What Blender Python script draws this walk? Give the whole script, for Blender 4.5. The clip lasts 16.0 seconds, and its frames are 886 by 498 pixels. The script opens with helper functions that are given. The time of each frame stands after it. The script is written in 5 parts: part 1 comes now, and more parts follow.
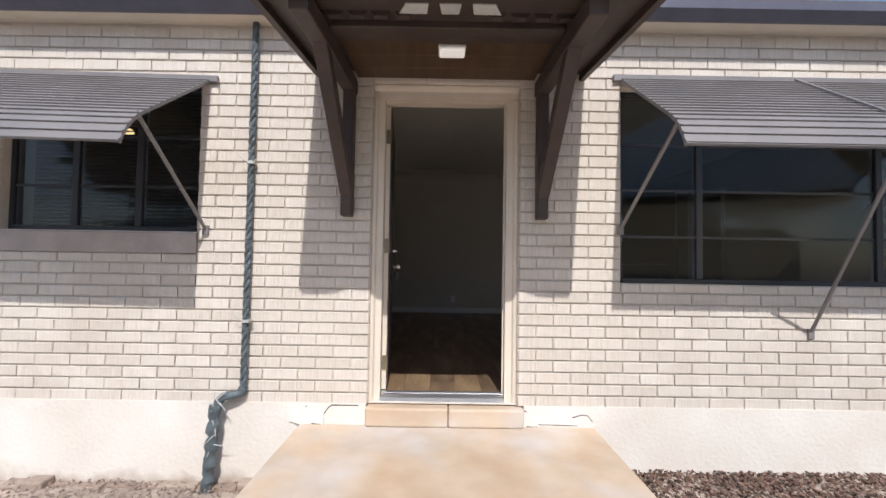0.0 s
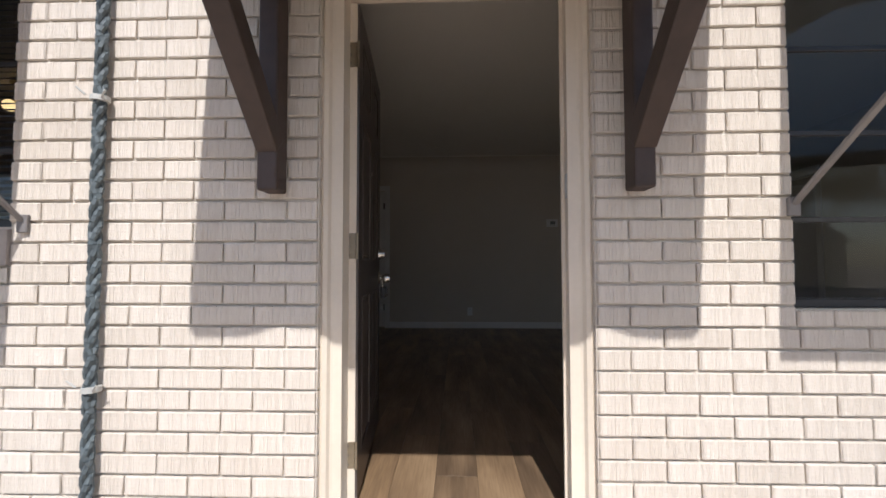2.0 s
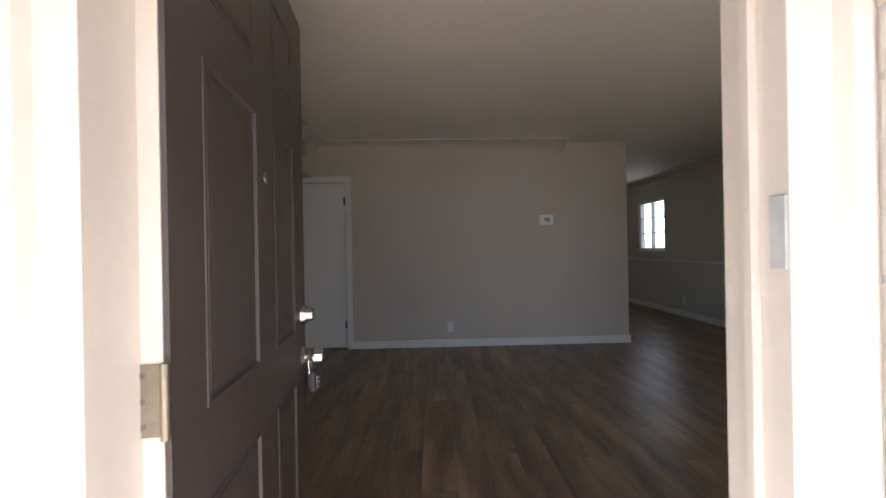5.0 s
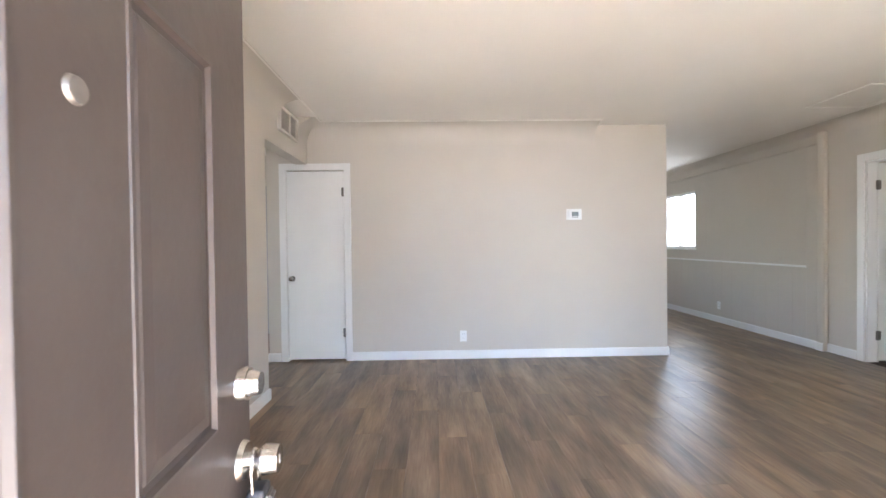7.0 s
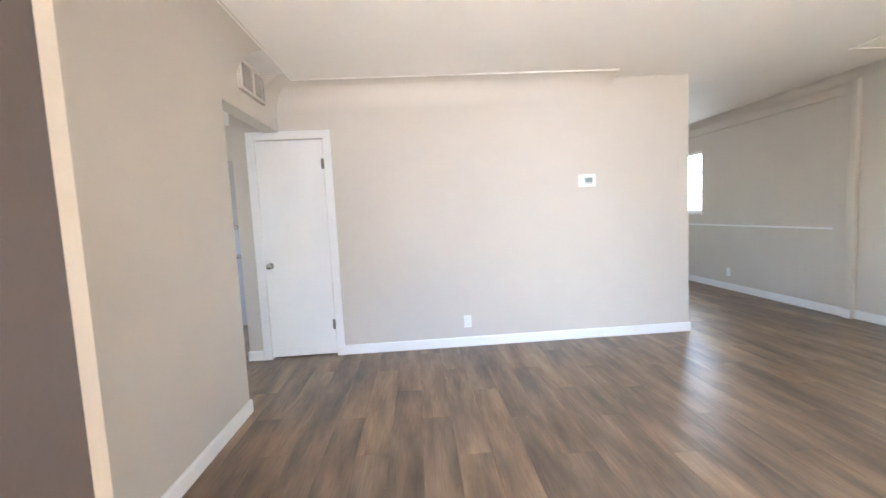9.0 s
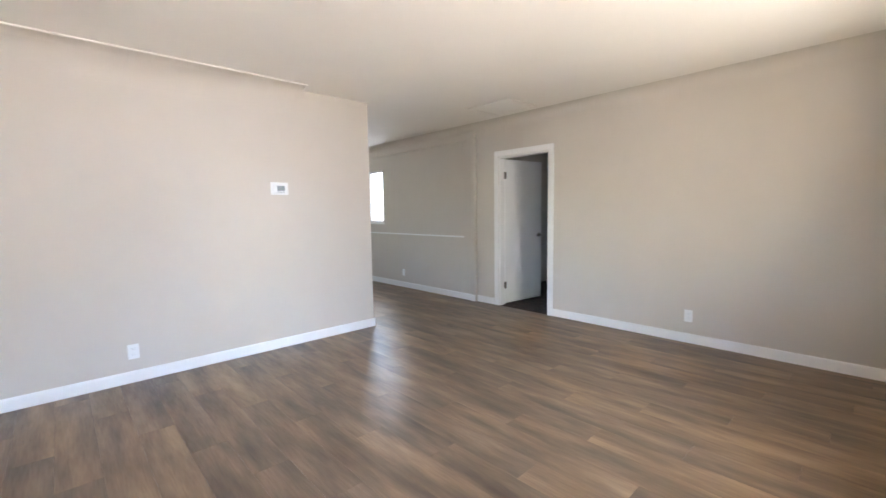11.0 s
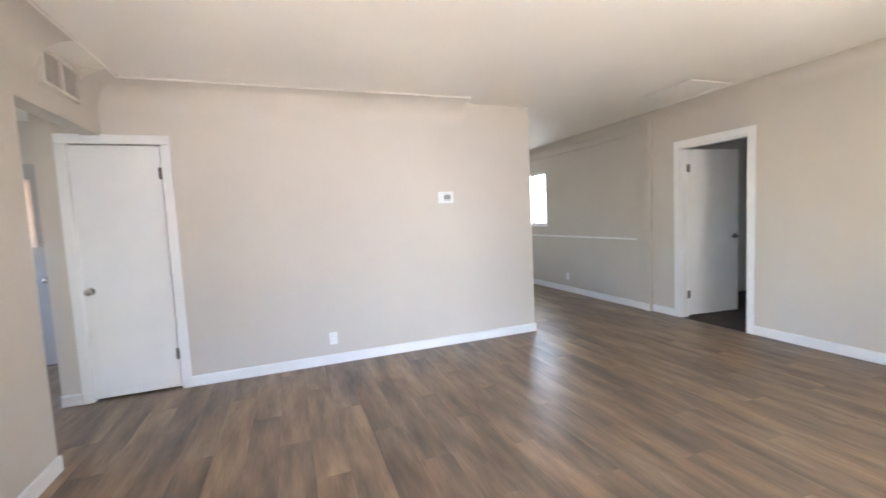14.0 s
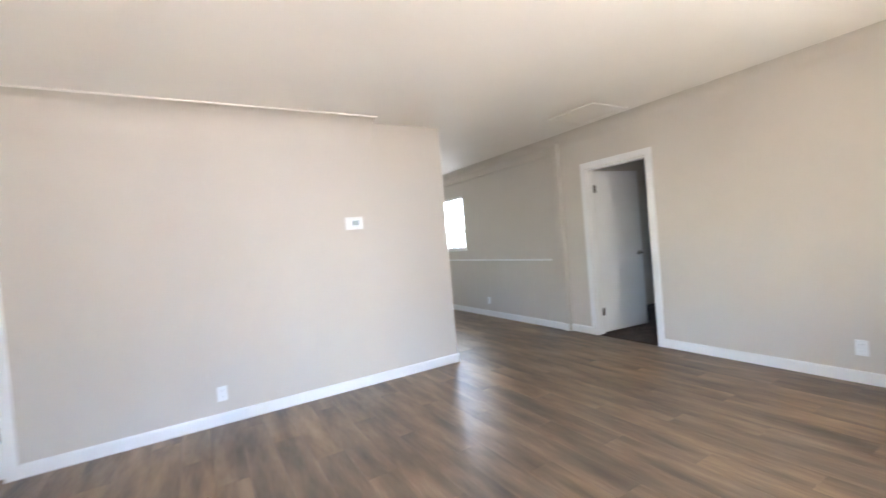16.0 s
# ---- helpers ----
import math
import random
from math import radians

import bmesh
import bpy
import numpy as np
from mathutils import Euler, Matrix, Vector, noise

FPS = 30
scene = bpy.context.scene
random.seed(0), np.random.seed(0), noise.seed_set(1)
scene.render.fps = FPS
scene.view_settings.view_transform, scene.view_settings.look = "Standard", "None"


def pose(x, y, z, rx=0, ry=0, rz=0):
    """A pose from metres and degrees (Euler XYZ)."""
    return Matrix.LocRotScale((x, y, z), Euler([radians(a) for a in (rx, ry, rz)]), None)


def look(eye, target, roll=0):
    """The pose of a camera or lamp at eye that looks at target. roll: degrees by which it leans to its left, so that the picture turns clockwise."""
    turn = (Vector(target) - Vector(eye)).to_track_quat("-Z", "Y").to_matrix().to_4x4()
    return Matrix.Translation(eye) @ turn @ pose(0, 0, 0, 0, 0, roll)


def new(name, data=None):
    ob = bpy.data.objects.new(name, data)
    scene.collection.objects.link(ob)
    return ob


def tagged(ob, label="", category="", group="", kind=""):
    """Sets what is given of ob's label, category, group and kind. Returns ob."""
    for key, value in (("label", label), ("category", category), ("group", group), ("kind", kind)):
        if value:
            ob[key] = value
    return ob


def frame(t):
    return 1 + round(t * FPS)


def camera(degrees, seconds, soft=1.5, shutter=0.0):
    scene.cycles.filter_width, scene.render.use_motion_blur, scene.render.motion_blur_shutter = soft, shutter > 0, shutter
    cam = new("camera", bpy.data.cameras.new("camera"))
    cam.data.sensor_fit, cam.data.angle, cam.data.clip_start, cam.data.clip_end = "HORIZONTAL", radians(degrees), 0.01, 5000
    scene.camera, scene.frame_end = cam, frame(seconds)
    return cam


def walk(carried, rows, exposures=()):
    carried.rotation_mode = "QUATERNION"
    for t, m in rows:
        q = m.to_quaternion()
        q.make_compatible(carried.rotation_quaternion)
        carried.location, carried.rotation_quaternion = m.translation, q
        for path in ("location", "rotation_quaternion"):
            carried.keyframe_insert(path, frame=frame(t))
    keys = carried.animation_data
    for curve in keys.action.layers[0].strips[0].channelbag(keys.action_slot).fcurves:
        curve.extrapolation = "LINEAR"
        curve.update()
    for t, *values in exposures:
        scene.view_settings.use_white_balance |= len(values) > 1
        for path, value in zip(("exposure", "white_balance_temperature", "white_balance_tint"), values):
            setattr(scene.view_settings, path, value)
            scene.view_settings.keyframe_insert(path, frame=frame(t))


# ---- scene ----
cam = camera(93.9, 16.0, soft=1.5, shutter=0.25)
PATH = [
    (0, (0.162, -2.705, 0.882), (0.168, -0.706, 0.948), 0.9),
    (0.5, (0.209, -2.319, 0.867), (0.198, -0.319, 0.925), 0.9),
    (1, (0.23, -1.98, 0.881), (0.2, 0.019, 0.937), 0.5),
    (1.5, (0.211, -1.695, 0.906), (0.164, 0.303, 0.975), 0.2),
    (2, (0.186, -1.446, 0.917), (0.119, 0.552, 0.995), -0.1),
    (2.5, (0.236, -1.187, 1.044), (0.159, 0.81, 1.119), -0.4),
    (3, (0.188, -1.101, 1.085), (0.134, 0.898, 1.134), -0.6),
    (3.5, (0.156, -1.017, 1.094), (0.138, 0.982, 1.117), -0.7),
    (4, (0.174, -0.84, 1.127), (0.194, 1.16, 1.142), -0.6),
    (6.5, (0.107, 0.078, 1.234), (0.175, 2.077, 1.21), -1.3),
    (7, (0.082, 0.217, 1.231), (0.121, 2.216, 1.205), -0.7),
    (7.5, (0.071, 0.507, 1.23), (-0.027, 2.498, 1.383), -1.2),
    (8, (0.031, 0.654, 1.291), (-0.135, 2.646, 1.34), -2.1),
    (8.5, (-0.044, 0.735, 1.288), (-0.13, 2.733, 1.23), -2.4),
    (9, (-0.055, 0.739, 1.276), (0.061, 2.729, 1.109), -2.9),
    (9.5, (-0.021, 0.732, 1.257), (0.408, 2.679, 1.093), -1.2),
    (10, (-0.014, 0.735, 1.277), (0.755, 2.573, 1.1), -0.5),
    (12.5, (0.055, 0.573, 1.301), (1.759, 1.608, 1.138), -2.2),
    (13, (0.039, 0.642, 1.314), (1.565, 1.924, 1.15), -2.3),
    (13.5, (0.034, 0.667, 1.313), (1.182, 2.297, 1.155), -2.8),
    (14, (0.05, 0.658, 1.321), (0.742, 2.529, 1.171), -2.8),
    (14.5, (0.043, 0.662, 1.304), (0.364, 2.631, 1.164), -2.4),
    (15, (0.056, 0.646, 1.31), (0.246, 2.631, 1.167), -1.8),
    (15.5, (0.151, 0.686, 1.313), (0.578, 2.635, 1.174), -1.7),
    (16, (0.283, 0.893, 1.299), (1.309, 2.61, 1.257), -4.9),
]
walk(cam, [(t, look(e, g, r)) for t, e, g, r in PATH],
     [(0, 0.12, 6250, 13), (1.0, 0.25, 6250, 13), (2.0, 0.28, 6250, 13), (3.0, 0.48, 6300, 14), (4.2, 1.05, 6300, 15), (5.2, 3.0, 6000, 12), (6.3, 5.05, 5800, 11), (7.0, 5.05, 5800, 11), (7.5, 4.98, 5800, 11),
      (8.5, 5.25, 5750, 11), (9.0, 5.42, 5750, 11), (10.2, 5.33, 5750, 11), (12.3, 4.92, 5900, 12), (13.0, 4.95, 5900, 12), (14.0, 5.2, 5850, 12), (14.5, 5.22, 5850, 12), (16, 5.25, 5750, 11)])

SUN_DIR = Vector((-0.055, 0.78, -0.915)).normalized()
world = bpy.data.worlds.new("world")
scene.world = world
world.use_nodes = True
wn = world.node_tree.nodes
sky = wn.new("ShaderNodeTexSky")
sky.sky_type = "NISHITA"
sky.sun_disc = False
sky.sun_elevation = radians(49.5)
sky.sun_rotation = radians(176)
wn["Background"].inputs["Strength"].default_value = 0.15
world.node_tree.links.new(sky.outputs[0], wn["Background"].inputs["Color"])
sun = new("sun", bpy.data.lights.new("sun", "SUN"))
sun.data.energy, sun.data.angle, sun.data.color = 4.0, radians(0.55), (1.0, 0.965, 0.91)
sun.rotation_mode = "QUATERNION"
sun.rotation_quaternion = SUN_DIR.to_track_quat("-Z", "Y")

# added area lamps for daylight in the window openings; the last opening is made up
SKY_TINT, BOUNCE_TINT, DAY_TINT = (0.38, 0.64, 1.0), (1.0, 0.83, 0.59), (1.0, 0.975, 0.94)
for nm, at, aim, sx, sy, watts, tint, spread in (("sky_light", (2.5, -0.02, 1.72), (1.6, 2.2, 0.62), 2.25, 0.62, 0.62, SKY_TINT, 80),
                                   ("ground_light", (2.5, -0.02, 1.10), (1.35, 2.2, 2.25), 2.25, 0.62, 1.7, BOUNCE_TINT, 170),
                                   ("opening_fill", (4.47, 7.39, 1.575), (2.0, 7.39, 1.575), 0.88, 0.9, 1.2, DAY_TINT, 180),
                                   ("opening_fill", (-2.655, 6.09, 1.55), (-2.655, 3, 1.55), 0.56, 0.58, 0.5, BOUNCE_TINT, 180),
                                   ("opening_fill", (-4.45, 5.0, 1.55), (-1.5, 5.0, 1.3), 1.0, 0.95, 0.3, DAY_TINT, 180)):
    lp = new(nm, bpy.data.lights.new(nm, "AREA"))
    lp.data.shape, lp.data.size, lp.data.size_y, lp.data.energy, lp.data.color = "RECTANGLE", sx, sy, watts, tint
    lp.data.spread = radians(spread)
    lp.matrix_world = look(at, aim)


# ---- materials ----
def shader(name, rough=0.6, metal=0.0):
    m = bpy.data.materials.new(name)
    m.use_nodes = True
    n, k = m.node_tree.nodes, m.node_tree.links
    b = n["Principled BSDF"]
    b.inputs["Roughness"].default_value, b.inputs["Metallic"].default_value = rough, metal
    return m, n, k, b


def ramp(n, k, src, stops):
    r = n.new("ShaderNodeValToRGB")
    el = r.color_ramp.elements
    while len(el) < len(stops):
        el.new(0.5)
    for e, (p, c) in zip(el, stops):
        e.position, e.color = p, (*c, 1)
    k.new(src, r.inputs[0])
    return r.outputs[0]


def noise_tex(n, k, scale, detail=4, stretch=(1, 1, 1), space="Object", shift=None):
    tc = n.new("ShaderNodeTexCoord")
    mp = n.new("ShaderNodeMapping")
    mp.inputs["Scale"].default_value = stretch
    k.new(tc.outputs[space], mp.inputs[0])
    if shift is not None:
        k.new(shift, mp.inputs["Location"])
    t = n.new("ShaderNodeTexNoise")
    t.inputs["Scale"].default_value, t.inputs["Detail"].default_value = scale, detail
    k.new(mp.outputs[0], t.inputs["Vector"])
    return t.outputs["Fac"]


def bumped(n, k, b, h, strength, dist=0.01):
    bp = n.new("ShaderNodeBump")
    bp.inputs["Strength"].default_value, bp.inputs["Distance"].default_value = strength, dist
    k.new(h, bp.inputs["Height"])
    k.new(bp.outputs[0], b.inputs["Normal"])


def mixed(n, k, a, c, fac, mode="MULTIPLY"):
    x = n.new("ShaderNodeMix")
    x.data_type, x.blend_type = "RGBA", mode
    for src, i in ((fac, 0), (a, 6), (c, 7)):
        if isinstance(src, (int, float)):
            x.inputs[i].default_value = src
        elif isinstance(src, tuple):
            x.inputs[i].default_value = (*src, 1)
        else:
            k.new(src, x.inputs[i])
    return x.outputs[2]


def plain(name, col, rough=0.6, metal=0.0, vary=0.08, scale=6, grain=60, bump=0.1, stretch=(1, 1, 1)):
    """Paint, metal or plaster: colour with large and fine variation and fine relief."""
    m, n, k, b = shader(name, rough, metal)
    big = noise_tex(n, k, scale, 4, stretch)
    fine = noise_tex(n, k, grain, 3, stretch)
    lo = tuple(c * (1 - vary) for c in col)
    hi = tuple(min(1, c * (1 + vary)) for c in col)
    c1 = ramp(n, k, big, [(0.3, lo), (0.7, hi)])
    c2 = ramp(n, k, fine, [(0.3, (1 - vary * 0.6,) * 3), (0.7, (1, 1, 1))])
    k.new(mixed(n, k, c1, c2, 1.0), b.inputs["Base Color"])
    bumped(n, k, b, fine, bump, 0.004)
    return m


def brick_paint(name, island=False):
    m, n, k, b = shader(name, 0.75)
    streak = noise_tex(n, k, 9, 5, (9, 9, 0.6), "Object")
    big = noise_tex(n, k, 2.2, 5)
    fine = noise_tex(n, k, 90, 4)
    if island:
        rnd = n.new("ShaderNodeNewGeometry").outputs["Random Per Island"]
    else:
        rnd = n.new("ShaderNodeObjectInfo").outputs["Random"]
    base = ramp(n, k, rnd, [(0.0, (0.70, 0.635, 0.55)), (0.5, (0.745, 0.68, 0.595)), (1.0, (0.775, 0.71, 0.625))])
    c = mixed(n, k, base, ramp(n, k, streak, [(0.35, (0.93, 0.92, 0.91)), (0.62, (1, 1, 1))]), 1.0)
    c = mixed(n, k, c, ramp(n, k, big, [(0.3, (0.86, 0.83, 0.80)), (0.6, (1, 1, 1))]), 0.8)
    k.new(c, b.inputs["Base Color"])
    s2 = noise_tex(n, k, 26, 2, (8, 8, 0.22))
    h = n.new("ShaderNodeMath")
    h.operation = "ADD"
    soft = n.new("ShaderNodeMath")
    soft.operation = "MULTIPLY"
    soft.inputs[1].default_value = 0.35
    k.new(fine, soft.inputs[0])
    k.new(s2, h.inputs[0])
    k.new(soft.outputs[0], h.inputs[1])
    bumped(n, k, b, h.outputs[0], 0.9, 0.009)
    return m


def plank_wood(name):
    m, n, k, b = shader(name, 0.34)
    oi = n.new("ShaderNodeObjectInfo")
    cm = n.new("ShaderNodeCombineXYZ")
    ml = n.new("ShaderNodeMath")
    ml.operation = "MULTIPLY"
    ml.inputs[1].default_value = 37.0
    k.new(oi.outputs["Random"], ml.inputs[0])
    k.new(ml.outputs[0], cm.inputs[0])
    k.new(ml.outputs[0], cm.inputs[1])
    figure = noise_tex(n, k, 2.5, 8, (3.0, 0.5, 1), "Object", cm.outputs[0])
    grain = noise_tex(n, k, 14, 6, (9, 0.5, 1), "Object", cm.outputs[0])
    c = ramp(n, k, figure, [(0.30, (0.10, 0.067, 0.042)), (0.45, (0.182, 0.123, 0.074)), (0.57, (0.265, 0.18, 0.106)), (0.72, (0.37, 0.262, 0.158))])
    tone = ramp(n, k, oi.outputs["Random"], [(0.0, (0.80, 0.80, 0.83)), (0.5, (0.93, 0.92, 0.91)), (1.0, (1.10, 1.06, 1.0))])
    c = mixed(n, k, c, tone, 1.0)
    c = mixed(n, k, c, ramp(n, k, grain, [(0.35, (0.74, 0.71, 0.68)), (0.6, (1, 1, 1))]), 0.55)
    k.new(c, b.inputs["Base Color"])
    r = ramp(n, k, grain, [(0.3, (0.42,) * 3), (0.7, (0.28,) * 3)])
    k.new(r, b.inputs["Roughness"])
    bumped(n, k, b, grain, 0.08, 0.002)
    return m


def concrete(name):
    m, n, k, b = shader(name, 0.7)
    big = noise_tex(n, k, 1.7, 6)
    mid = noise_tex(n, k, 5, 6)
    fine = noise_tex(n, k, 120, 3)
    c = ramp(n, k, big, [(0.32, (0.54, 0.38, 0.24)), (0.48, (0.59, 0.47, 0.35)), (0.62, (0.60, 0.54, 0.485))])
    c = mixed(n, k, c, ramp(n, k, mid, [(0.3, (0.82, 0.80, 0.78)), (0.65, (1, 1, 1))]), 0.8)
    k.new(c, b.inputs["Base Color"])
    bumped(n, k, b, fine, 0.3, 0.003)
    return m


def footing(name):
    m, n, k, b = shader(name, 0.85)
    big = noise_tex(n, k, 1.5, 7)
    tc = n.new("ShaderNodeTexCoord")
    sp = n.new("ShaderNodeSeparateXYZ")
    k.new(tc.outputs["Object"], sp.inputs[0])
    mr = n.new("ShaderNodeMapRange")
    mr.inputs[1].default_value, mr.inputs[2].default_value = -0.62, -0.22
    k.new(sp.outputs[2], mr.inputs[0])
    ad = n.new("ShaderNodeMath")
    ad.operation = "ADD"
    k.new(mr.outputs[0], ad.inputs[0])
    k.new(noise_tex(n, k, 4, 7), ad.inputs[1])
    c = mixed(n, k, ramp(n, k, big, [(0.3, (0.66, 0.60, 0.52)), (0.65, (0.76, 0.72, 0.65))]),
              ramp(n, k, ad.outputs[0], [(0.55, (0.52, 0.42, 0.36)), (0.85, (1, 1, 1))]), 1.0)
    k.new(c, b.inputs["Base Color"])
    bumped(n, k, b, noise_tex(n, k, 40, 6), 0.4, 0.01)
    return m


def curtain_cloth(name):
    m, n, k, b = shader(name, 0.9)
    uv = n.new("ShaderNodeTexCoord").outputs["UV"]
    sp = n.new("ShaderNodeSeparateXYZ")
    k.new(uv, sp.inputs[0])

    def mth(op, a, c=None):
        x = n.new("ShaderNodeMath")
        x.operation = op
        for i, s in enumerate((a, c)):
            if s is None:
                continue
            if isinstance(s, (int, float)):
                x.inputs[i].default_value = s
            else:
                k.new(s, x.inputs[i])
        return x.outputs[0]
    u, v = sp.outputs[0], sp.outputs[1]
    # fern fronds with rounded leaflets on swaying stems, in half-drop columns
    cw, span, pitch = 0.112, 0.21, 0.0165

    def fern(du, dv, sway):
        ph = mth("ADD", mth("MULTIPLY", v, math.pi / span), dv)
        bend = mth("MULTIPLY", mth("SINE", mth("MULTIPLY", ph, 2.0)), sway)
        c_ = mth("SUBTRACT", mth("FRACT", mth("ADD", mth("ADD", mth("MULTIPLY", u, 1 / cw), du), bend)), 0.5)
        d_ = mth("MULTIPLY", mth("ABSOLUTE", c_), cw)
        env = mth("ADD", 0.004, mth("MULTIPLY", mth("POWER", mth("ABSOLUTE", mth("SINE", ph)), 1.4), 0.027))
        t_ = mth("DIVIDE", d_, env)
        wave = mth("SINE", mth("MULTIPLY", mth("SUBTRACT", v, mth("MULTIPLY", d_, 1.05)), 2 * math.pi / pitch))
        leaf = mth("GREATER_THAN", wave, mth("SUBTRACT", mth("MULTIPLY", mth("POWER", t_, 3.0), 1.1), -0.05))
        return mth("MAXIMUM", leaf, mth("LESS_THAN", d_, 0.0022))
    f = mth("MAXIMUM", fern(0.0, 0.0, 0.26), fern(0.5, 1.5708, -0.26))
    c = mixed(n, k, (0.86, 0.79, 0.72), (0.38, 0.42, 0.46), f, "MIX")
    wear = noise_tex(n, k, 30, 3)
    c = mixed(n, k, c, ramp(n, k, wear, [(0.3, (0.9, 0.9, 0.9)), (0.7, (1, 1, 1))]), 0.8)
    k.new(c, b.inputs["Base Color"])
    tr = n.new("ShaderNodeBsdfTranslucent")
    k.new(c, tr.inputs[0])
    mx = n.new("ShaderNodeMixShader")
    mx.inputs[0].default_value = 0.27
    out = n["Material Output"]
    k.new(b.outputs[0], mx.inputs[1])
    k.new(tr.outputs[0], mx.inputs[2])
    k.new(mx.outputs[0], out.inputs[0])
    bumped(n, k, b, noise_tex(n, k, 400, 2), 0.15, 0.001)
    return m


def sheer_cloth(name):
    m, n, k, b = shader(name, 0.9)
    c = ramp(n, k, noise_tex(n, k, 40, 3, (1, 1, 0.1)), [(0.3, (0.72, 0.62, 0.57)), (0.7, (0.82, 0.73, 0.68))])
    k.new(c, b.inputs["Base Color"])
    tr = n.new("ShaderNodeBsdfTranslucent")
    k.new(c, tr.inputs[0])
    mx = n.new("ShaderNodeMixShader")
    mx.inputs[0].default_value = 0.5
    k.new(b.outputs[0], mx.inputs[1])
    k.new(tr.outputs[0], mx.inputs[2])
    k.new(mx.outputs[0], n["Material Output"].inputs[0])
    return m


def glass_mat(name, tint=(1, 1, 1)):
    m, n, k, b = shader(name, 0.02)
    b.inputs["Base Color"].default_value = (*tint, 1)
    b.inputs["Transmission Weight"].default_value = 1.0
    b.inputs["IOR"].default_value = 1.30
    return m


def mulch_mat(name, a, c):
    m, n, k, b = shader(name, 0.9)
    rnd = n.new("ShaderNodeNewGeometry").outputs["Random Per Island"]
    col = ramp(n, k, rnd, [(0.0, a), (1.0, c)])
    k.new(mixed(n, k, col, ramp(n, k, noise_tex(n, k, 50, 4), [(0.3, (0.7, 0.7, 0.7)), (0.7, (1, 1, 1))]), 1.0), b.inputs["Base Color"])
    return m


def lit(name, col, strength):
    m, n, k, b = shader(name, 0.4)
    b.inputs["Base Color"].default_value = (*col, 1)
    b.inputs["Emission Color"].default_value = (*col, 1)
    b.inputs["Emission Strength"].default_value = strength
    return m


M_BRICK = brick_paint("painted_brick")
M_BRICK_REST = brick_paint("painted_brick_rest", True)
M_MORTAR = plain("painted_mortar", (0.70, 0.64, 0.56), 0.9, vary=0.12, bump=0.4)
M_FOOT = footing("footing_plaster")
M_SLAB = concrete("stained_concrete")
M_CREAM = plain("cream_trim_paint", (0.70, 0.62, 0.51), 0.5, vary=0.06, scale=3, bump=0.08)
M_BROWN = plain("dark_brown_timber", (0.062, 0.042, 0.034), 0.55, vary=0.25, scale=4, grain=30, bump=0.25, stretch=(1, 1, 1))
M_SOFFIT = plain("stained_board", (0.085, 0.048, 0.024), 0.5, vary=0.3, scale=3, grain=18, bump=0.15, stretch=(6, 0.6, 1))
M_AWNING = plain("grey_aluminium_paint", (0.22, 0.205, 0.20), 0.45, vary=0.1, scale=3, grain=40)
M_GUTTER = plain("slate_gutter_paint", (0.10, 0.10, 0.13), 0.4, vary=0.1)
M_ROOF = plain("roof_shingle", (0.12, 0.11, 0.11), 0.9, vary=0.2, bump=0.5)
M_BLACKFR = plain("dark_window_paint", (0.030, 0.032, 0.038), 0.45, vary=0.2)
M_BRONZE = plain("worn_hinge_metal", (0.35, 0.30, 0.22), 0.4, 0.8, vary=0.2, grain=80)
M_DARKMETAL = plain("aged_hinge_metal", (0.22, 0.20, 0.18), 0.45, 0.6, vary=0.2)
M_CHROME = plain("polished_nickel", (0.60, 0.58, 0.55), 0.26, 1.0, vary=0.04, bump=0.02)
M_ALU = plain("brushed_aluminium", (0.62, 0.63, 0.65), 0.35, 1.0, vary=0.1, grain=60, stretch=(0.3, 6, 6))
M_DOOR = plain("taupe_door_paint", (0.068, 0.053, 0.045), 0.38, vary=0.07, scale=3, grain=45, bump=0.12)
M_WALL = plain("greige_wall_paint", (0.585, 0.535, 0.465), 0.62, vary=0.022, scale=1.6, grain=160, bump=0.12)
M_CEIL = plain("ceiling_paint", (0.80, 0.765, 0.70), 0.8, vary=0.02, scale=1.5, grain=140, bump=0.15)
M_WHITE = plain("white_gloss_trim", (0.80, 0.79, 0.77), 0.35, vary=0.025, scale=3, grain=70, bump=0.05)
M_PLASTIC = plain("white_plastic", (0.80, 0.80, 0.78), 0.35, vary=0.02, bump=0.02)
M_GREYP = plain("grey_lcd", (0.22, 0.24, 0.22), 0.25, vary=0.05, bump=0.0)
M_PLANK = plank_wood("vinyl_plank")
M_CARPET = plain("brown_carpet", (0.06, 0.042, 0.034), 0.95, vary=0.3, scale=8, grain=300, bump=0.8)
M_CURTAIN = curtain_cloth("printed_curtain")
M_SHEER = sheer_cloth("sheer_cloth")
M_GLASS = glass_mat("window_glass", (0.46, 0.51, 0.56))
M_LATTICE = plain("green_grey_conduit", (0.10, 0.125, 0.135), 0.6, vary=0.35, scale=14, grain=60, bump=0.5)
M_PALE = plain("pale_wire", (0.5, 0.5, 0.47), 0.6, vary=0.2)
M_DIRT = plain("dry_soil", (0.42, 0.35, 0.29), 0.95, vary=0.35, scale=5, grain=60, bump=0.9)
M_RUBBLE = mulch_mat("broken_render", (0.28, 0.205, 0.16), (0.45, 0.36, 0.295))
M_MULCH = mulch_mat("bark_mulch", (0.07, 0.042, 0.032), (0.30, 0.19, 0.14))
M_BLIND = plain("pale_blind_slat", (0.35, 0.37, 0.40), 0.5, vary=0.05)
M_CRACK = plain("crack_gap", (0.07, 0.05, 0.04), 0.95)
M_LAMP = lit("porch_diffuser", (0.9, 0.87, 0.8), 0.35)
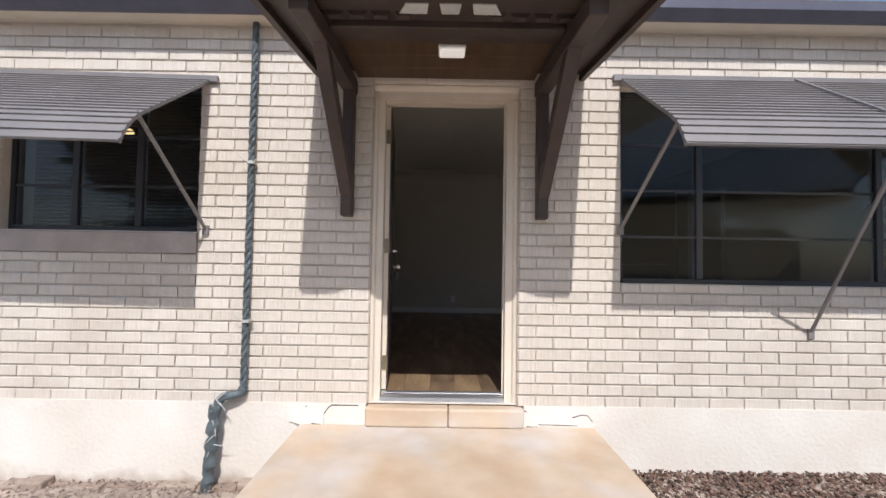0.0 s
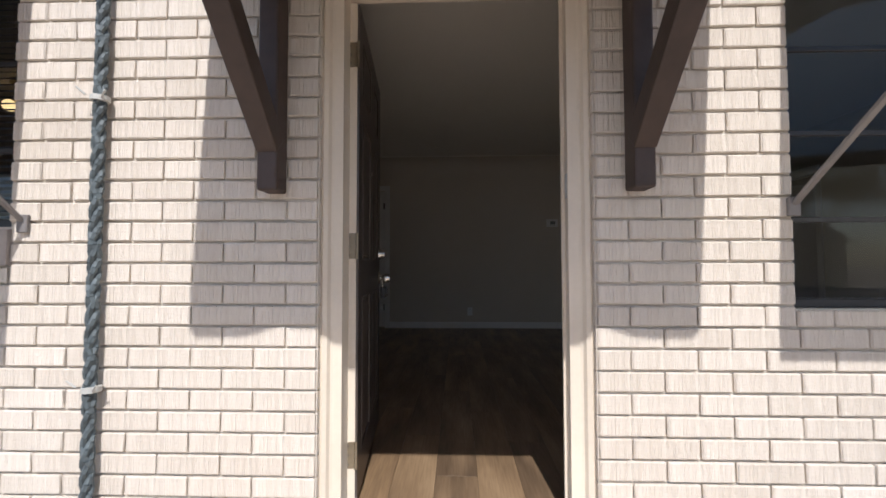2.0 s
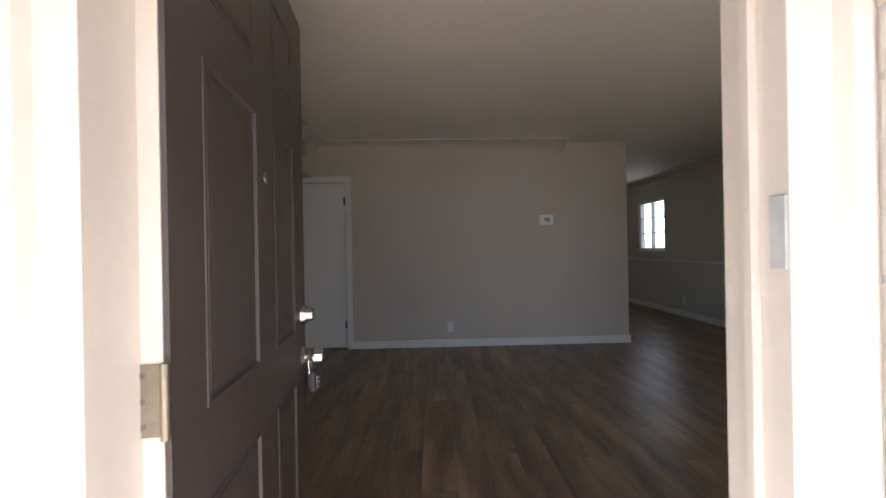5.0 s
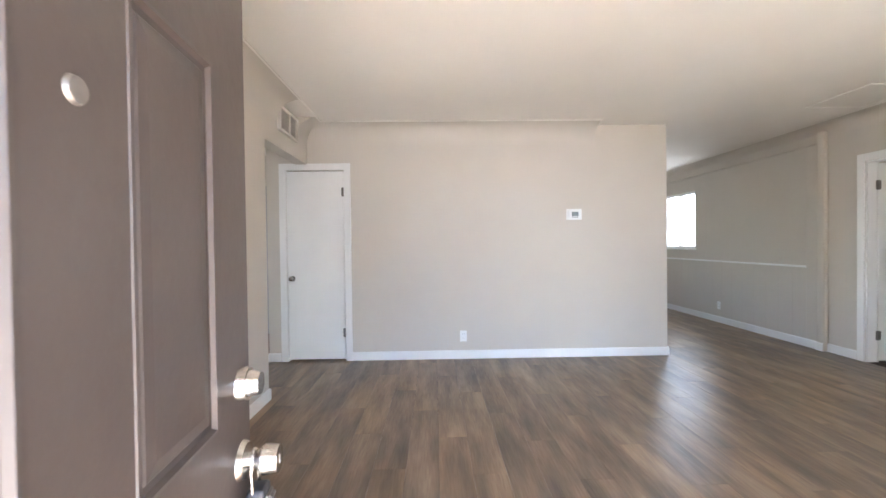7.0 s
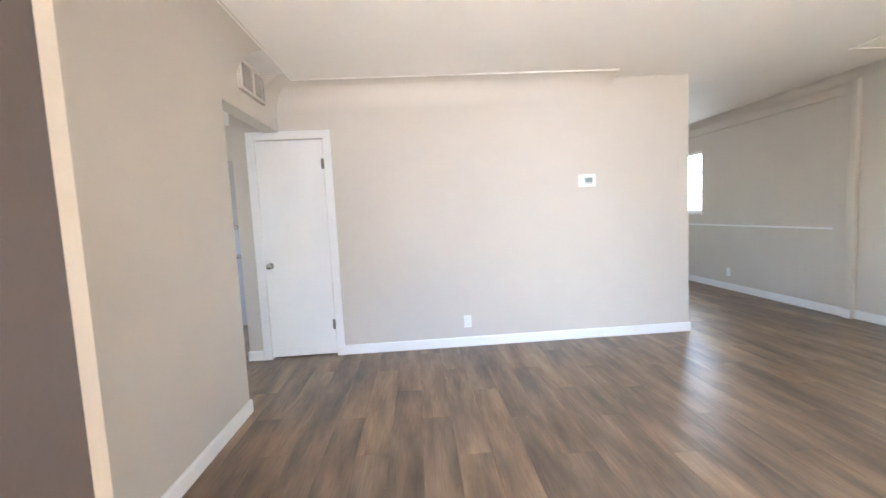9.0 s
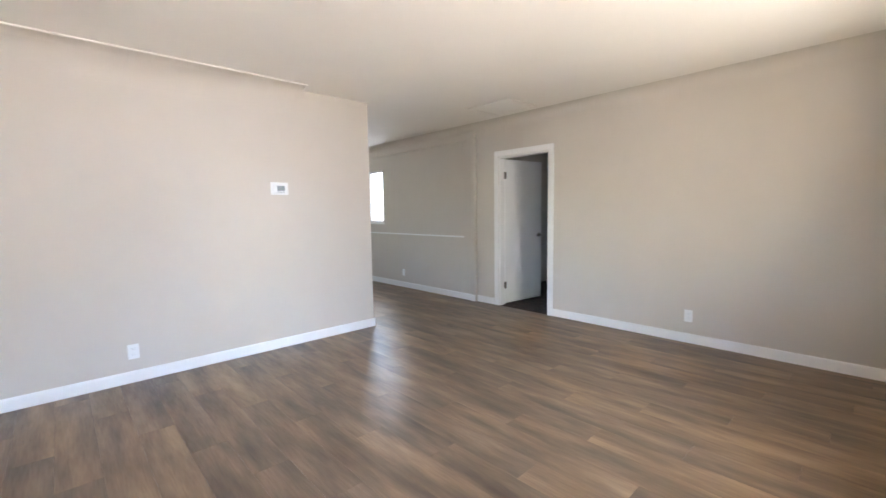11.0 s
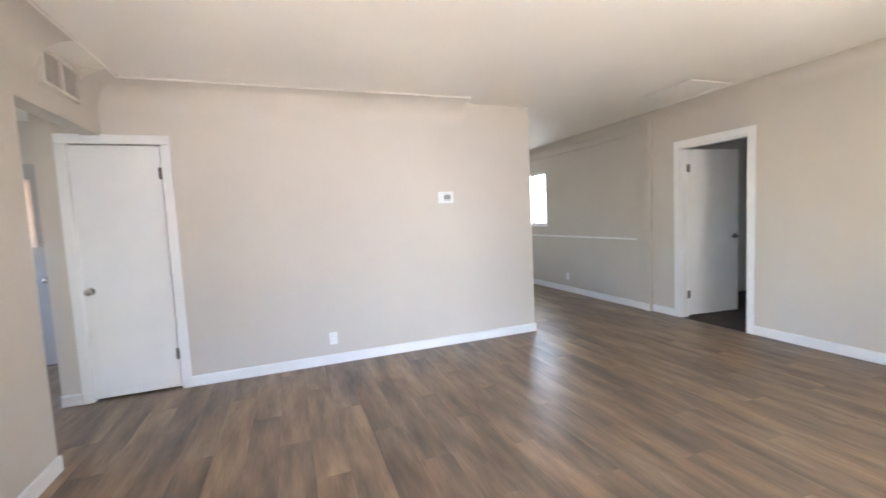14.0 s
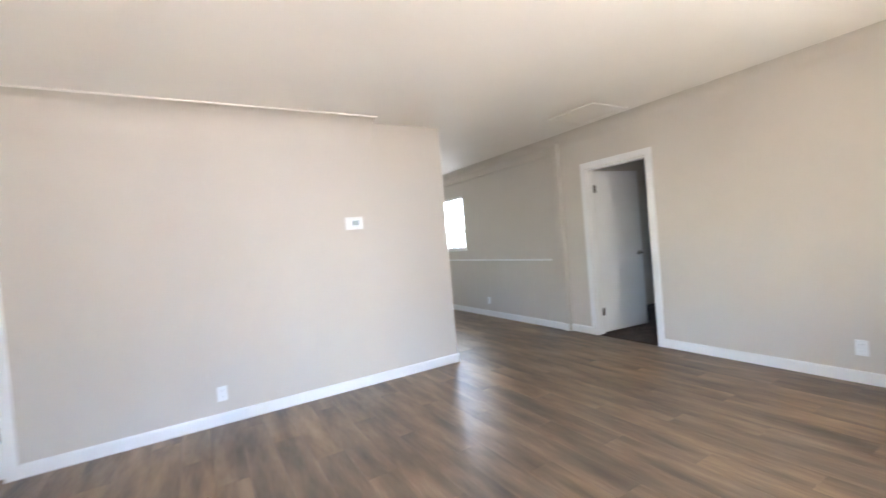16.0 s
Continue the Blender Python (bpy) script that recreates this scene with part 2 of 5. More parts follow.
M_BULB = lit("warm_bulb", (1.0, 0.66, 0.28), 2.2)
M_VENT = plain("vent_paint", (0.47, 0.43, 0.37), 0.6, vary=0.05)
M_LEDGE = plain("brown_ledge_paint", (0.46, 0.40, 0.355), 0.7, vary=0.12, bump=0.3)
M_LEAF = mulch_mat("tree_leaf", (0.035, 0.06, 0.02), (0.09, 0.13, 0.045))
M_BARK = plain("tree_bark", (0.14, 0.10, 0.075), 0.9, vary=0.3, bump=0.9)
M_STREET = plain("asphalt", (0.055, 0.055, 0.055), 0.9, vary=0.2, bump=0.5)
M_FARWALL = plain("far_house_wall", (0.55, 0.48, 0.40), 0.8, vary=0.1)


# ---- mesh helpers ----
def box(bm, x0, y0, z0, x1, y1, z1, bevel=0.0, seg=1):
    r = bmesh.ops.create_cube(bm, size=1.0)
    for v in r["verts"]:
        v.co = Vector(((x0 + x1) / 2 + v.co.x * (x1 - x0), (y0 + y1) / 2 + v.co.y * (y1 - y0), (z0 + z1) / 2 + v.co.z * (z1 - z0)))
    if bevel:
        es = list({e for v in r["verts"] for e in v.link_edges})
        bmesh.ops.bevel(bm, geom=es, offset=bevel, segments=seg, affect="EDGES", profile=0.5)
    return bm


def boxm(*a, **k):
    return box(bmesh.new(), *a, **k)


def cyl(bm, a, b, r0, r1=None, n=16, cap=True):
    a, b = Vector(a), Vector(b)
    d = b - a
    m = Matrix.Translation((a + b) / 2) @ d.to_track_quat("Z", "Y").to_matrix().to_4x4()
    bmesh.ops.create_cone(bm, cap_ends=cap, segments=n, radius1=r0, radius2=r0 if r1 is None else r1, depth=d.length, matrix=m)
    return bm


def sweep(bm, profile, path):
    """Sweeps a closed or open profile of (offset, height) along 3D stations (point, side vector)."""
    rings = []
    for p, side in path:
        rings.append([bm.verts.new(Vector(p) + Vector(side) * o + Vector((0, 0, h))) for o, h in profile])
    for r0, r1 in zip(rings, rings[1:]):
        for i in range(len(profile) - 1):
            bm.faces.new((r0[i], r0[i + 1], r1[i + 1], r1[i]))
    return rings


def prism(bm, pts, axis, a, b):
    """Extrudes a polygon of 2D points along an axis from a to b."""
    def at(p, w):
        return {"x": (w, p[0], p[1]), "y": (p[0], w, p[1]), "z": (p[0], p[1], w)}[axis]
    lo = [bm.verts.new(at(p, a)) for p in pts]
    hi = [bm.verts.new(at(p, b)) for p in pts]
    bm.faces.new(lo)
    bm.faces.new(hi[::-1])
    for i in range(len(pts)):
        j = (i + 1) % len(pts)
        bm.faces.new((lo[i], hi[i], hi[j], lo[j]))
    return bm


def slab_with_holes(axis, u0, u1, z0, z1, v0, v1, holes):
    """A wall along axis ('x' or 'y') from u0 to u1, v0 to v1 thick, with rectangular holes (u0, u1, z0, z1)."""
    bm = bmesh.new()
    us = sorted({u0, u1, *[h[i] for h in holes for i in (0, 1) if u0 < h[i] < u1]})
    zs = sorted({z0, z1, *[h[i] for h in holes for i in (2, 3) if z0 < h[i] < z1]})

    def solid(i, j):
        if not (0 <= i < len(us) - 1 and 0 <= j < len(zs) - 1):
            return False
        u, z = (us[i] + us[i + 1]) / 2, (zs[j] + zs[j + 1]) / 2
        return not any(h[0] < u < h[1] and h[2] < z < h[3] for h in holes)

    def p(u, v, z):
        return bm.verts.new((u, v, z) if axis == "x" else (v, u, z))

    def quad(*c):
        bm.faces.new([p(*q) for q in c])
    for i in range(len(us) - 1):
        for j in range(len(zs) - 1):
            if not solid(i, j):
                continue
            a, b, c, d = us[i], us[i + 1], zs[j], zs[j + 1]
            quad((a, v0, c), (b, v0, c), (b, v0, d), (a, v0, d))
            quad((a, v1, c), (a, v1, d), (b, v1, d), (b, v1, c))
            if not solid(i - 1, j):
                quad((a, v0, c), (a, v0, d), (a, v1, d), (a, v1, c))
            if not solid(i + 1, j):
                quad((b, v0, c), (b, v1, c), (b, v1, d), (b, v0, d))
            if not solid(i, j - 1):
                quad((a, v0, c), (a, v1, c), (b, v1, c), (b, v0, c))
            if not solid(i, j + 1):
                quad((a, v0, d), (b, v0, d), (b, v1, d), (a, v1, d))
    bmesh.ops.remove_doubles(bm, verts=bm.verts, dist=1e-5)
    bmesh.ops.recalc_face_normals(bm, faces=bm.faces)
    return bm


def mesh_of(name, bm, mat, smooth=False):
    bmesh.ops.recalc_face_normals(bm, faces=bm.faces)
    me = bpy.data.meshes.new(name)
    bm.to_mesh(me)
    bm.free()
    for mm in (mat if isinstance(mat, (list, tuple)) else (mat,)):
        me.materials.append(mm)
    if smooth:
        for f in me.polygons:
            f.use_smooth = True
        me.set_sharp_from_angle(angle=radians(38))
    return me


def part(name, bm, mat, parent, label="", smooth=False):
    ob = new(name, mesh_of(name, bm, mat, smooth))
    ob.parent = parent
    return tagged(ob, label)


def thing(name, at, label, category, group="", kind=""):
    e = new(name)
    e.empty_display_size = 0.1
    e.location = at
    return tagged(e, label, category, group, kind)


def solid_thing(name, bm, mat, label, category, kind="", smooth=False):
    return tagged(new(name, mesh_of(name, bm, mat, smooth)), label, category, kind=kind)


def struct(name, bm, mat, label, category, smooth=False):
    return solid_thing(name, bm, mat, label, category, "structure", smooth)


# ---- plan ----
XL, XR = -1.255, 4.36          # living room side walls
YF, YB = 0.16, 4.618          # front wall inner face, back wall
H = 2.475                     # ceiling
WIN_R = (1.335, 3.66, 0.765, 2.06)
WIN_L = (-2.74, -1.445, 1.06, 2.06)
DOOR = (-0.306, 0.666, -0.03, 2.072)


# ---- outside: ground, footing, slab ----
g = bmesh.new()
xs = [-400, -40, -12, -6, *[-4.5 + 0.15 * i for i in range(61)], 6, 12, 40, 400]
ys = [-400, -60, -20, -8, -5, -3.5, -2.5, *[-2 + 0.1 * i for i in range(21)], 0.1]
rows_ = []
for y in ys:
    r = []
    for x in xs:
        near = abs(x) < 6 and y > -3
        z = -0.50 - (0.06 if x < 0.2 else -0.04) * (1 if near else 0)
        if near:
            z += 0.035 * (noise.noise(Vector((x * 2.1, y * 2.1, 3))) + 0.5 * noise.noise(Vector((x * 7, y * 7, 1))))
        r.append(g.verts.new((x, y, z)))
    rows_.append(r)
for a, b in zip(rows_, rows_[1:]):
    for i in range(len(xs) - 1):
        g.faces.new((a[i], a[i + 1], b[i + 1], b[i]))
struct("ground", g, M_DIRT, "dry brown soil yard in front of the house", "ground", True)
struct("road", boxm(-60, -16, -0.6, 60, -9, -0.485), M_STREET, "grey asphalt street beyond the front yard", "road")

slab = struct("pavement", boxm(-0.74, -7.5, -0.62, 1.165, -0.004, -0.165, bevel=0.012), M_SLAB, "tan stained concrete walkway slab up to the door", "walkway")
step = thing("door_step", (0.197, 0, -0.165), "worn orange-tan concrete step under the front door", "step", kind="structure")
part("step_block", boxm(-0.507, -0.055, 0.0, 0.02, 0.05, 0.122, bevel=0.014, seg=2), M_SLAB, step)
part("step_block", boxm(0.023, -0.055, 0.0, 0.507, 0.05, 0.12, bevel=0.014, seg=2), M_SLAB, step)

FX0, FX1 = -4.4, 4.6
foot = struct("wall_footing", slab_with_holes("x", FX0, FX1, -0.9, -0.034, -0.006, 0.165, [(-0.311, 0.706, -0.16, 0.1)]), M_FOOT, "cream plastered concrete footing, soiled near the ground", "footing")


def crack(pts, w=0.012):
    bm = bmesh.new()
    for (x0, z0), (x1, z1) in zip(pts, pts[1:]):
        d = Vector((x1 - x0, 0, z1 - z0)).normalized()
        nrm = Vector((-d.z, 0, d.x)) * w / 2
        a, b = Vector((x0, -0.008, z0)), Vector((x1, -0.008, z1))
        vs = [bm.verts.new(q) for q in (a - nrm, b - nrm * 0.7, b + nrm * 0.7, a + nrm)]
        bm.faces.new(vs)
        bm.faces.new([bm.verts.new(v.co + Vector((0, 0.0015, 0))) for v in vs][::-1])
    return bm


part("crack", crack([(-0.79, -0.155), (-0.72, -0.10), (-0.69, -0.05)], 0.006), M_CRACK, foot)
part("crack", crack([(-0.78, -0.145), (-0.66, -0.15), (-0.60, -0.13), (-0.55, -0.06), (-0.53, -0.045), (-0.36, -0.045)], 0.007), M_CRACK, foot)
part("crack", crack([(0.69, -0.05), (0.75, -0.09), (0.79, -0.14)], 0.006), M_CRACK, foot)
part("crack", crack([(1.02, -0.105), (1.08, -0.085), (1.12, -0.09), (1.15, -0.13)], 0.005), M_CRACK, foot)
part("crack", crack([(0.70, -0.15), (0.90, -0.152), (1.05, -0.155)], 0.004), M_CRACK, foot)

def render_patch(x0, x1, z0, z1, seed, label):
    """A ragged proud patch of crumbled render on the footing."""
    rg_ = random.Random(seed)
    bm = bmesh.new()
    n_ = 14
    top_ = [(x0 + (x1 - x0) * i / n_, z1 - 0.03 * abs(i / n_ - 0.5) + rg_.uniform(-0.012, 0.008)) for i in range(n_ + 1)]
    bot_ = [(x0 + (x1 - x0) * i / n_, z0 + rg_.uniform(-0.008, 0.010)) for i in range(n_ + 1)]
    for (a, b), (c, d) in zip(zip(top_, bot_), zip(top_[1:], bot_[1:])):
        t_ = 0.012 + rg_.uniform(-0.004, 0.004)
        q = [bm.verts.new((p[0], -0.0065 - t_ * k_, p[1])) for p, k_ in ((a, 0.3), (b, 1.0), (d, 1.0), (c, 0.3))]
        r = [bm.verts.new((p[0], -0.006, p[1])) for p in (a, b, d, c)]
        bm.faces.new(q)
        for i in range(4):
            bm.faces.new((q[i], q[(i + 1) % 4], r[(i + 1) % 4], r[i]))
    return part("render_patch", bm, M_FOOT, foot, label)


render_patch(-0.80, -0.58, -0.16, -0.06, 2, "crumbled cream render lump")
render_patch(0.70, 0.80, -0.16, -0.07, 5, "crumbled cream render lump")

# ---- house walls ----
front = struct("wall_front", slab_with_holes("x", FX0, FX1, -0.034, 2.50, 0.0125, YF, [WIN_R, WIN_L, DOOR]), [M_MORTAR], "cream painted brick front wall with door and windows", "wall")
# inner lining of the front wall
struct("wall_front_inside", slab_with_holes("x", FX0, FX1, 0.0, H, YF + 0.001, YF + 0.012, [(WIN_R[0], WIN_R[1], 0.765, 2.06), (-2.67, -1.445, 1.06, 2.06), (-0.306, 0.64, -0.01, 2.06)]), M_WALL, "greige painted plaster inside the front wall", "wall")
YI = YF + 0.012
struct("wall_left", slab_with_holes("y", YI, 4.80, 0.0, H, XL - 0.12, XL, [(3.53, YB, -0.01, 2.08), (4.73, 4.81, -0.1, 3), (YB, 4.81, -0.1, 2.08)]), M_WALL, "greige painted wall with a hall opening", "wall")
struct("wall_back", slab_with_holes("x", -1.68, 2.575, 0.0, H, YB, YB + 0.115, [(-1.48, -0.87, -0.01, 2.018)]), M_WALL, "greige painted back wall with a closet door", "wall")
struct("wall_right", slab_with_holes("y", YI, 9.0, 0.0, H, XR, XR + 0.12, [(3.475, 4.247, -0.01, 2.0), (6.93, 7.85, 1.10, 2.05)]), M_WALL, "greige painted side wall with a doorway and a far window", "wall")
struct("wall_far", slab_with_holes("x", -4.4, XR, 0.0, H, 9.0, 9.12, [(-2.2, -0.4, 0.9, 2.05)]), M_WALL, "greige painted far wall", "wall")
struct("wall_closet_side", boxm(-1.68, YB + 0.115, 0, -1.565, 8.99, H), M_WALL, "greige painted wall beside the hall", "wall")
# the hole is an unseen window, added so a lamp can brighten the hall
struct("wall_west", slab_with_holes("y", YI, 9.1, 0.0, H, -4.52, -4.4, [(4.45, 5.55, 1.05, 2.05)]), M_WALL, "greige painted outer wall of the side room", "wall")
struct("wall_hall_end", slab_with_holes("x", -4.4, -1.68, 0.0, H, 6.0, 6.1, [(-3.09, -2.22, -0.01, 2.06)]), M_WALL, "greige painted wall at the end of the hall", "wall")
# the hole in this wall is unseen, added to let sky light in
struct("wall_bedroom_far", slab_with_holes("y", 1.4, 6.6, 0.0, H, 7.4, 7.5, [(2.95, 3.3, 1.2, 1.75)]), M_WALL, "dim greige wall of the room beyond the doorway", "wall")
struct("wall_bedroom_side", boxm(XR + 0.12, 4.9, 0, 7.4, 5.0, H), M_WALL, "greige side wall of the room beyond the doorway", "wall")
struct("wall_bedroom_front", boxm(XR + 0.12, 1.4, 0, 7.4, 1.5, H), M_WALL, "greige wall closing the room beyond the doorway", "wall")
struct("ceiling", boxm(-4.5, YI, H, 7.5, 9.1, H + 0.1), M_CEIL, "off-white painted ceiling", "ceiling")
sub = struct("floor", boxm(-4.4, YI, -0.10, XR + 0.1, 9.1, -0.004), M_CARPET, "brown wood-look plank floor", "floor")
struct("floor_bedroom", boxm(XR + 0.1, 1.4, -0.10, 7.5, 5.0, -0.003), M_CARPET, "dark brown carpet in the room beyond the doorway", "floor")

# eave, gutter and roof of the house
eave = thing("house_roof", (0, 0, 2.435), "low shingled roof edge with slate gutter and cream soffit", "roof", kind="structure")
part("soffit", boxm(-6, -0.13, 0.0, 6.5, 0.008, 0.03), M_CREAM, eave)
gb = bmesh.new()
prism(gb, [(-0.131, -0.004), (-0.155, -0.004), (-0.205, 0.045), (-0.205, 0.095), (-0.192, 0.095), (-0.192, 0.05), (-0.15, 0.012), (-0.131, 0.012)], "x", -6, 6.5)
part("gutter", gb, M_GUTTER, eave)
rb = bmesh.new()
prism(rb, [(-0.17, 0.13), (5.0, 1.6), (10, 0.2), (10, 0.14), (5.0, 1.54), (-0.17, 0.10)], "x", -6, 8)
part("roof_deck", rb, M_ROOF, eave)

# ---- cove along the left and back walls ----
R = 0.20
prof = [(R * (1 - math.cos(a)) , H - R + R * math.sin(a) - 0.004) for a in [radians(90) * i / 10 for i in range(11)]]
prof += [(R + 0.012, H - 0.004), (R + 0.012, H + 0.002)]
cv = bmesh.new()
VY0, VY1 = 3.78, 4.27         # the cove is cut away here for the air grille
sweep(cv, prof, [((XL + 0.001, YI, 0), (1, 0, 0)), ((XL + 0.001, VY0, 0), (1, 0, 0))])
for vy in (VY0, VY1):
    cv.faces.new([cv.verts.new((XL + 0.001 + o, vy, z)) for o, z in prof] + [cv.verts.new((XL + 0.001, vy, H + 0.002))])
sweep(cv, prof, [((XL + 0.001, VY1, 0), (1, 0, 0)), ((XL + 0.001, YB - 0.001, 0), (1, -1, 0)), ((1.80, YB - 0.001, 0), (0, -1, 0))])
endv = [cv.verts.new((1.80, YB - 0.001 - o, z)) for o, z in prof] + [cv.verts.new((1.80, YB - 0.001, H + 0.002))]
cv.faces.new(endv)
struct("cornice", cv, M_WALL, "greige plaster cove under the ceiling", "cornice", True)
lip = bmesh.new()
box(lip, XL + R - 0.002, YI, H - 0.009, XL + R + 0.010, YB - R - 0.014, H)
box(lip, XL + R - 0.002, YB - R - 0.014, H - 0.009, 1.80, YB - R + 0.004, H)
struct("cornice_lip", lip, M_CEIL, "thin off-white lip edging the cove", "trim")
# small cove on the right wall up to the pilaster
R2 = 0.13
cv = bmesh.new()
pr2 = [(R2 * (1 - math.cos(a)), H - R2 + R2 * math.sin(a) - 0.003) for a in [radians(90) * i / 8 for i in range(9)]]
sweep(cv, pr2 + [(R2 + 0.006, H - 0.003), (R2 + 0.006, H + 0.001)], [((XR - 0.001, YI, 0), (-1, 0, 0)), ((XR - 0.001, 8.99, 0), (-1, 0, 0))])
struct("cornice_right", cv, M_WALL, "narrow greige cove along the side wall", "cornice", True)

# ---- pilaster and panel frame on the right wall ----
pil = thing("pilaster", (XR, 4.72, 0), "greige rounded plaster pilaster on the side wall", "pilaster", kind="structure")
pb = bmesh.new()
box(pb, -0.050, -0.085, 0.0, -0.001, 0.0, 2.40, bevel=0.009, seg=3)
part("shaft", pb, M_WALL, pil, smooth=True)
pb = bmesh.new()
box(pb, -0.028, 0.001, 0.0, -0.001, 0.155, 2.28, bevel=0.006, seg=2)
# rounded inner corner between shaft and head beam
pts = [(0.155, 2.279)] + [(0.155 + 0.16 - 0.16 * math.cos(a), 2.12 + 0.16 * math.sin(a)) for a in [radians(90) * i / 8 for i in range(9)]]
prism(pb, pts, "x", -0.028, -0.001)
part("side_strip", pb, M_WALL, pil)
part("head_beam", boxm(-0.029, 0.001, 2.2805, -0.001, 4.25, 2.38, bevel=0.006, seg=2), M_WALL, pil)
struct("chair_rail", boxm(XR - 0.022, 4.88, 0.905, XR - 0.0005, 8.99, 0.928, bevel=0.005, seg=2), M_WHITE, "thin white chair rail on the side wall", "trim")
# vertical board grooves under the rail
bp = thing("wainscot", (XR, 4.88, 0.09), "greige board wainscot under the chair rail", "wainscot", kind="structure")
for i in range(20):
    part("panel", boxm(-0.007, i * 0.203, 0.0, -0.0005, i * 0.203 + 0.202, 0.813, bevel=0.0008), M_WALL, bp)


def baseboard(name, x0, y0, x1, y1, side, h=0.092):
    bm = bmesh.new()
    d = Vector((x1 - x0, y1 - y0, 0)).normalized()
    s = Vector((*side, 0))
    sweep(bm, [(0.0005, 0.002), (0.014, 0.002), (0.014, h - 0.016), (0.011, h - 0.006), (0.005, h), (0.0005, h)], [((x0, y0, 0), s), ((x1, y1, 0), s)])
    bmesh.ops.holes_fill(bm, edges=bm.edges, sides=0)
    return struct(name, bm, M_WHITE, "white painted baseboard", "baseboard")


baseboard("baseboard_left", XL, YI, XL, 3.53, (1, 0))
baseboard("baseboard_left_end", XL - 0.12, 3.53, XL + 0.014, 3.53, (0, 1))
baseboard("baseboard_back_a", -1.68, YB, -1.552, YB, (0, -1))
baseboard("baseboard_back_a_end", -1.68, YB - 0.014, -1.68, YB + 1.3, (-1, 0))
baseboard("baseboard_back_b", -0.798, YB, 2.589, YB, (0, -1))
baseboard("baseboard_back_end", 2.575, YB - 0.014, 2.575, YB + 0.115, (1, 0))
baseboard("baseboard_right_a", XR, YI, XR, 3.403, (-1, 0))
baseboard("baseboard_right_b", XR, 4.319, XR, 4.634, (-1, 0))
baseboard("baseboard_pilaster", XR - 0.050, 4.634, XR - 0.050, 4.721, (-1, 0))
baseboard("baseboard_right_c", XR - 0.028, 4.722, XR - 0.028, 8.99, (-1, 0))
baseboard("baseboard_front", 0.702, YI, XR, YI, (0, 1))
baseboard("baseboard_front_b", XL, YI, -0.367, YI, (0, 1))
baseboard("baseboard_hall", -4.4, 6.0, -3.17, 6.0, (0, -1))


def casing(name, axis, u0, u1, top, face, out, w=0.072, t=0.016):
    """Door casing of three boards round an opening u0..u1 in a wall face; out: side it stands proud to."""
    e = thing(name, (0, 0, 0), "white painted door casing", "door casing", kind="structure")
    a, b = sorted((face + out * 0.0006, face + out * t))
    for nm, c in (("side_board", (u0 - w, u0, 0.0, top)), ("side_board", (u1, u1 + w, 0.0, top)), ("head_board", (u0 - w, u1 + w, top, top + w))):
        if axis == "x":
            part(nm, boxm(c[0], a, c[2], c[1], b, c[3], bevel=0.004, seg=2), M_WHITE, e)
        else:
            part(nm, boxm(a, c[0], c[2], b, c[1], c[3], bevel=0.004, seg=2), M_WHITE, e)
    return e


casing("door_frame_closet", "x", -1.478, -0.872, 2.018, YB, -1)
casing("door_frame_bedroom", "y", 3.477, 4.245, 2.0, XR, -1)
casing("door_frame_front", "x", -0.306, 0.64, 2.06, YI, 1, w=0.06)
jb = thing("door_lining_bedroom", (0, 0, 0), "white painted jamb lining of the doorway", "door jamb", kind="structure")
for y0, y1 in ((3.476, 3.492), (4.230, 4.246)):
    part("jamb", boxm(XR + 0.002, y0, 0, XR + 0.118, y1, 2.018), M_WHITE, jb)
part("head", boxm(XR + 0.002, 3.4925, 1.983, XR + 0.118, 4.2295, 1.999), M_WHITE, jb)

# ---- front door, frame and threshold ----
fr = thing("door_frame", (0, 0, 0), "cream painted timber frame of the front door", "door frame", kind="structure")


def moulded(bm, x0, x1, z0, z1):
    """An upright brick mould with a stepped profile, the wide step outward."""
    s = 1 if x1 > x0 else -1
    w = abs(x1 - x0)
    prof = [(0, 0.028), (0.012, 0.022), (0.026, 0.030), (0.034, 0.046), (0.042, 0.05), (w, 0.058), (w, 0.09), (0, 0.09)]
    pts = [(x0 + s * o, y) for o, y in prof]
    prism(bm, pts, "z", z0, z1)
    return bm


part("side_mould", moulded(bmesh.new(), -0.3055, -0.233, -0.03, 1.975), M_CREAM, fr)
part("side_mould", moulded(bmesh.new(), 0.6655, 0.588, -0.03, 1.975), M_CREAM, fr)
hm = bmesh.new()
prism(hm, [(0.028, 2.071), (0.022, 2.060), (0.030, 2.046), (0.046, 2.038), (0.052, 2.03), (0.058, 1.9755), (0.09, 1.9755), (0.09, 2.071)], "x", -0.305, 0.665)
part("head_mould", hm, M_CREAM, fr)
part("side_jamb", boxm(-0.305, 0.0905, -0.01, -0.234, YI - 0.001, 1.97), M_CREAM, fr)
part("side_jamb", boxm(0.59, 0.0905, -0.01, 0.639, YI - 0.001, 1.97), M_CREAM, fr)
part("head_jamb", boxm(-0.305, 0.0905, 1.9705, 0.639, YI - 0.001, 2.058), M_CREAM, fr)
part("door_stop", boxm(0.577, 0.105, 0.012, 0.5895, 0.118, 1.968), M_CREAM, fr)
sp = boxm(0.5845, 0.06, 1.16, 0.5875, 0.085, 1.25, bevel=0.001)
part("strike_plate", sp, M_PALE, fr, "small pale strike plate")
th = thing("threshold", (0.18, 0.04, -0.042), "brushed aluminium door threshold with ribs", "threshold", kind="structure")
tb = bmesh.new()
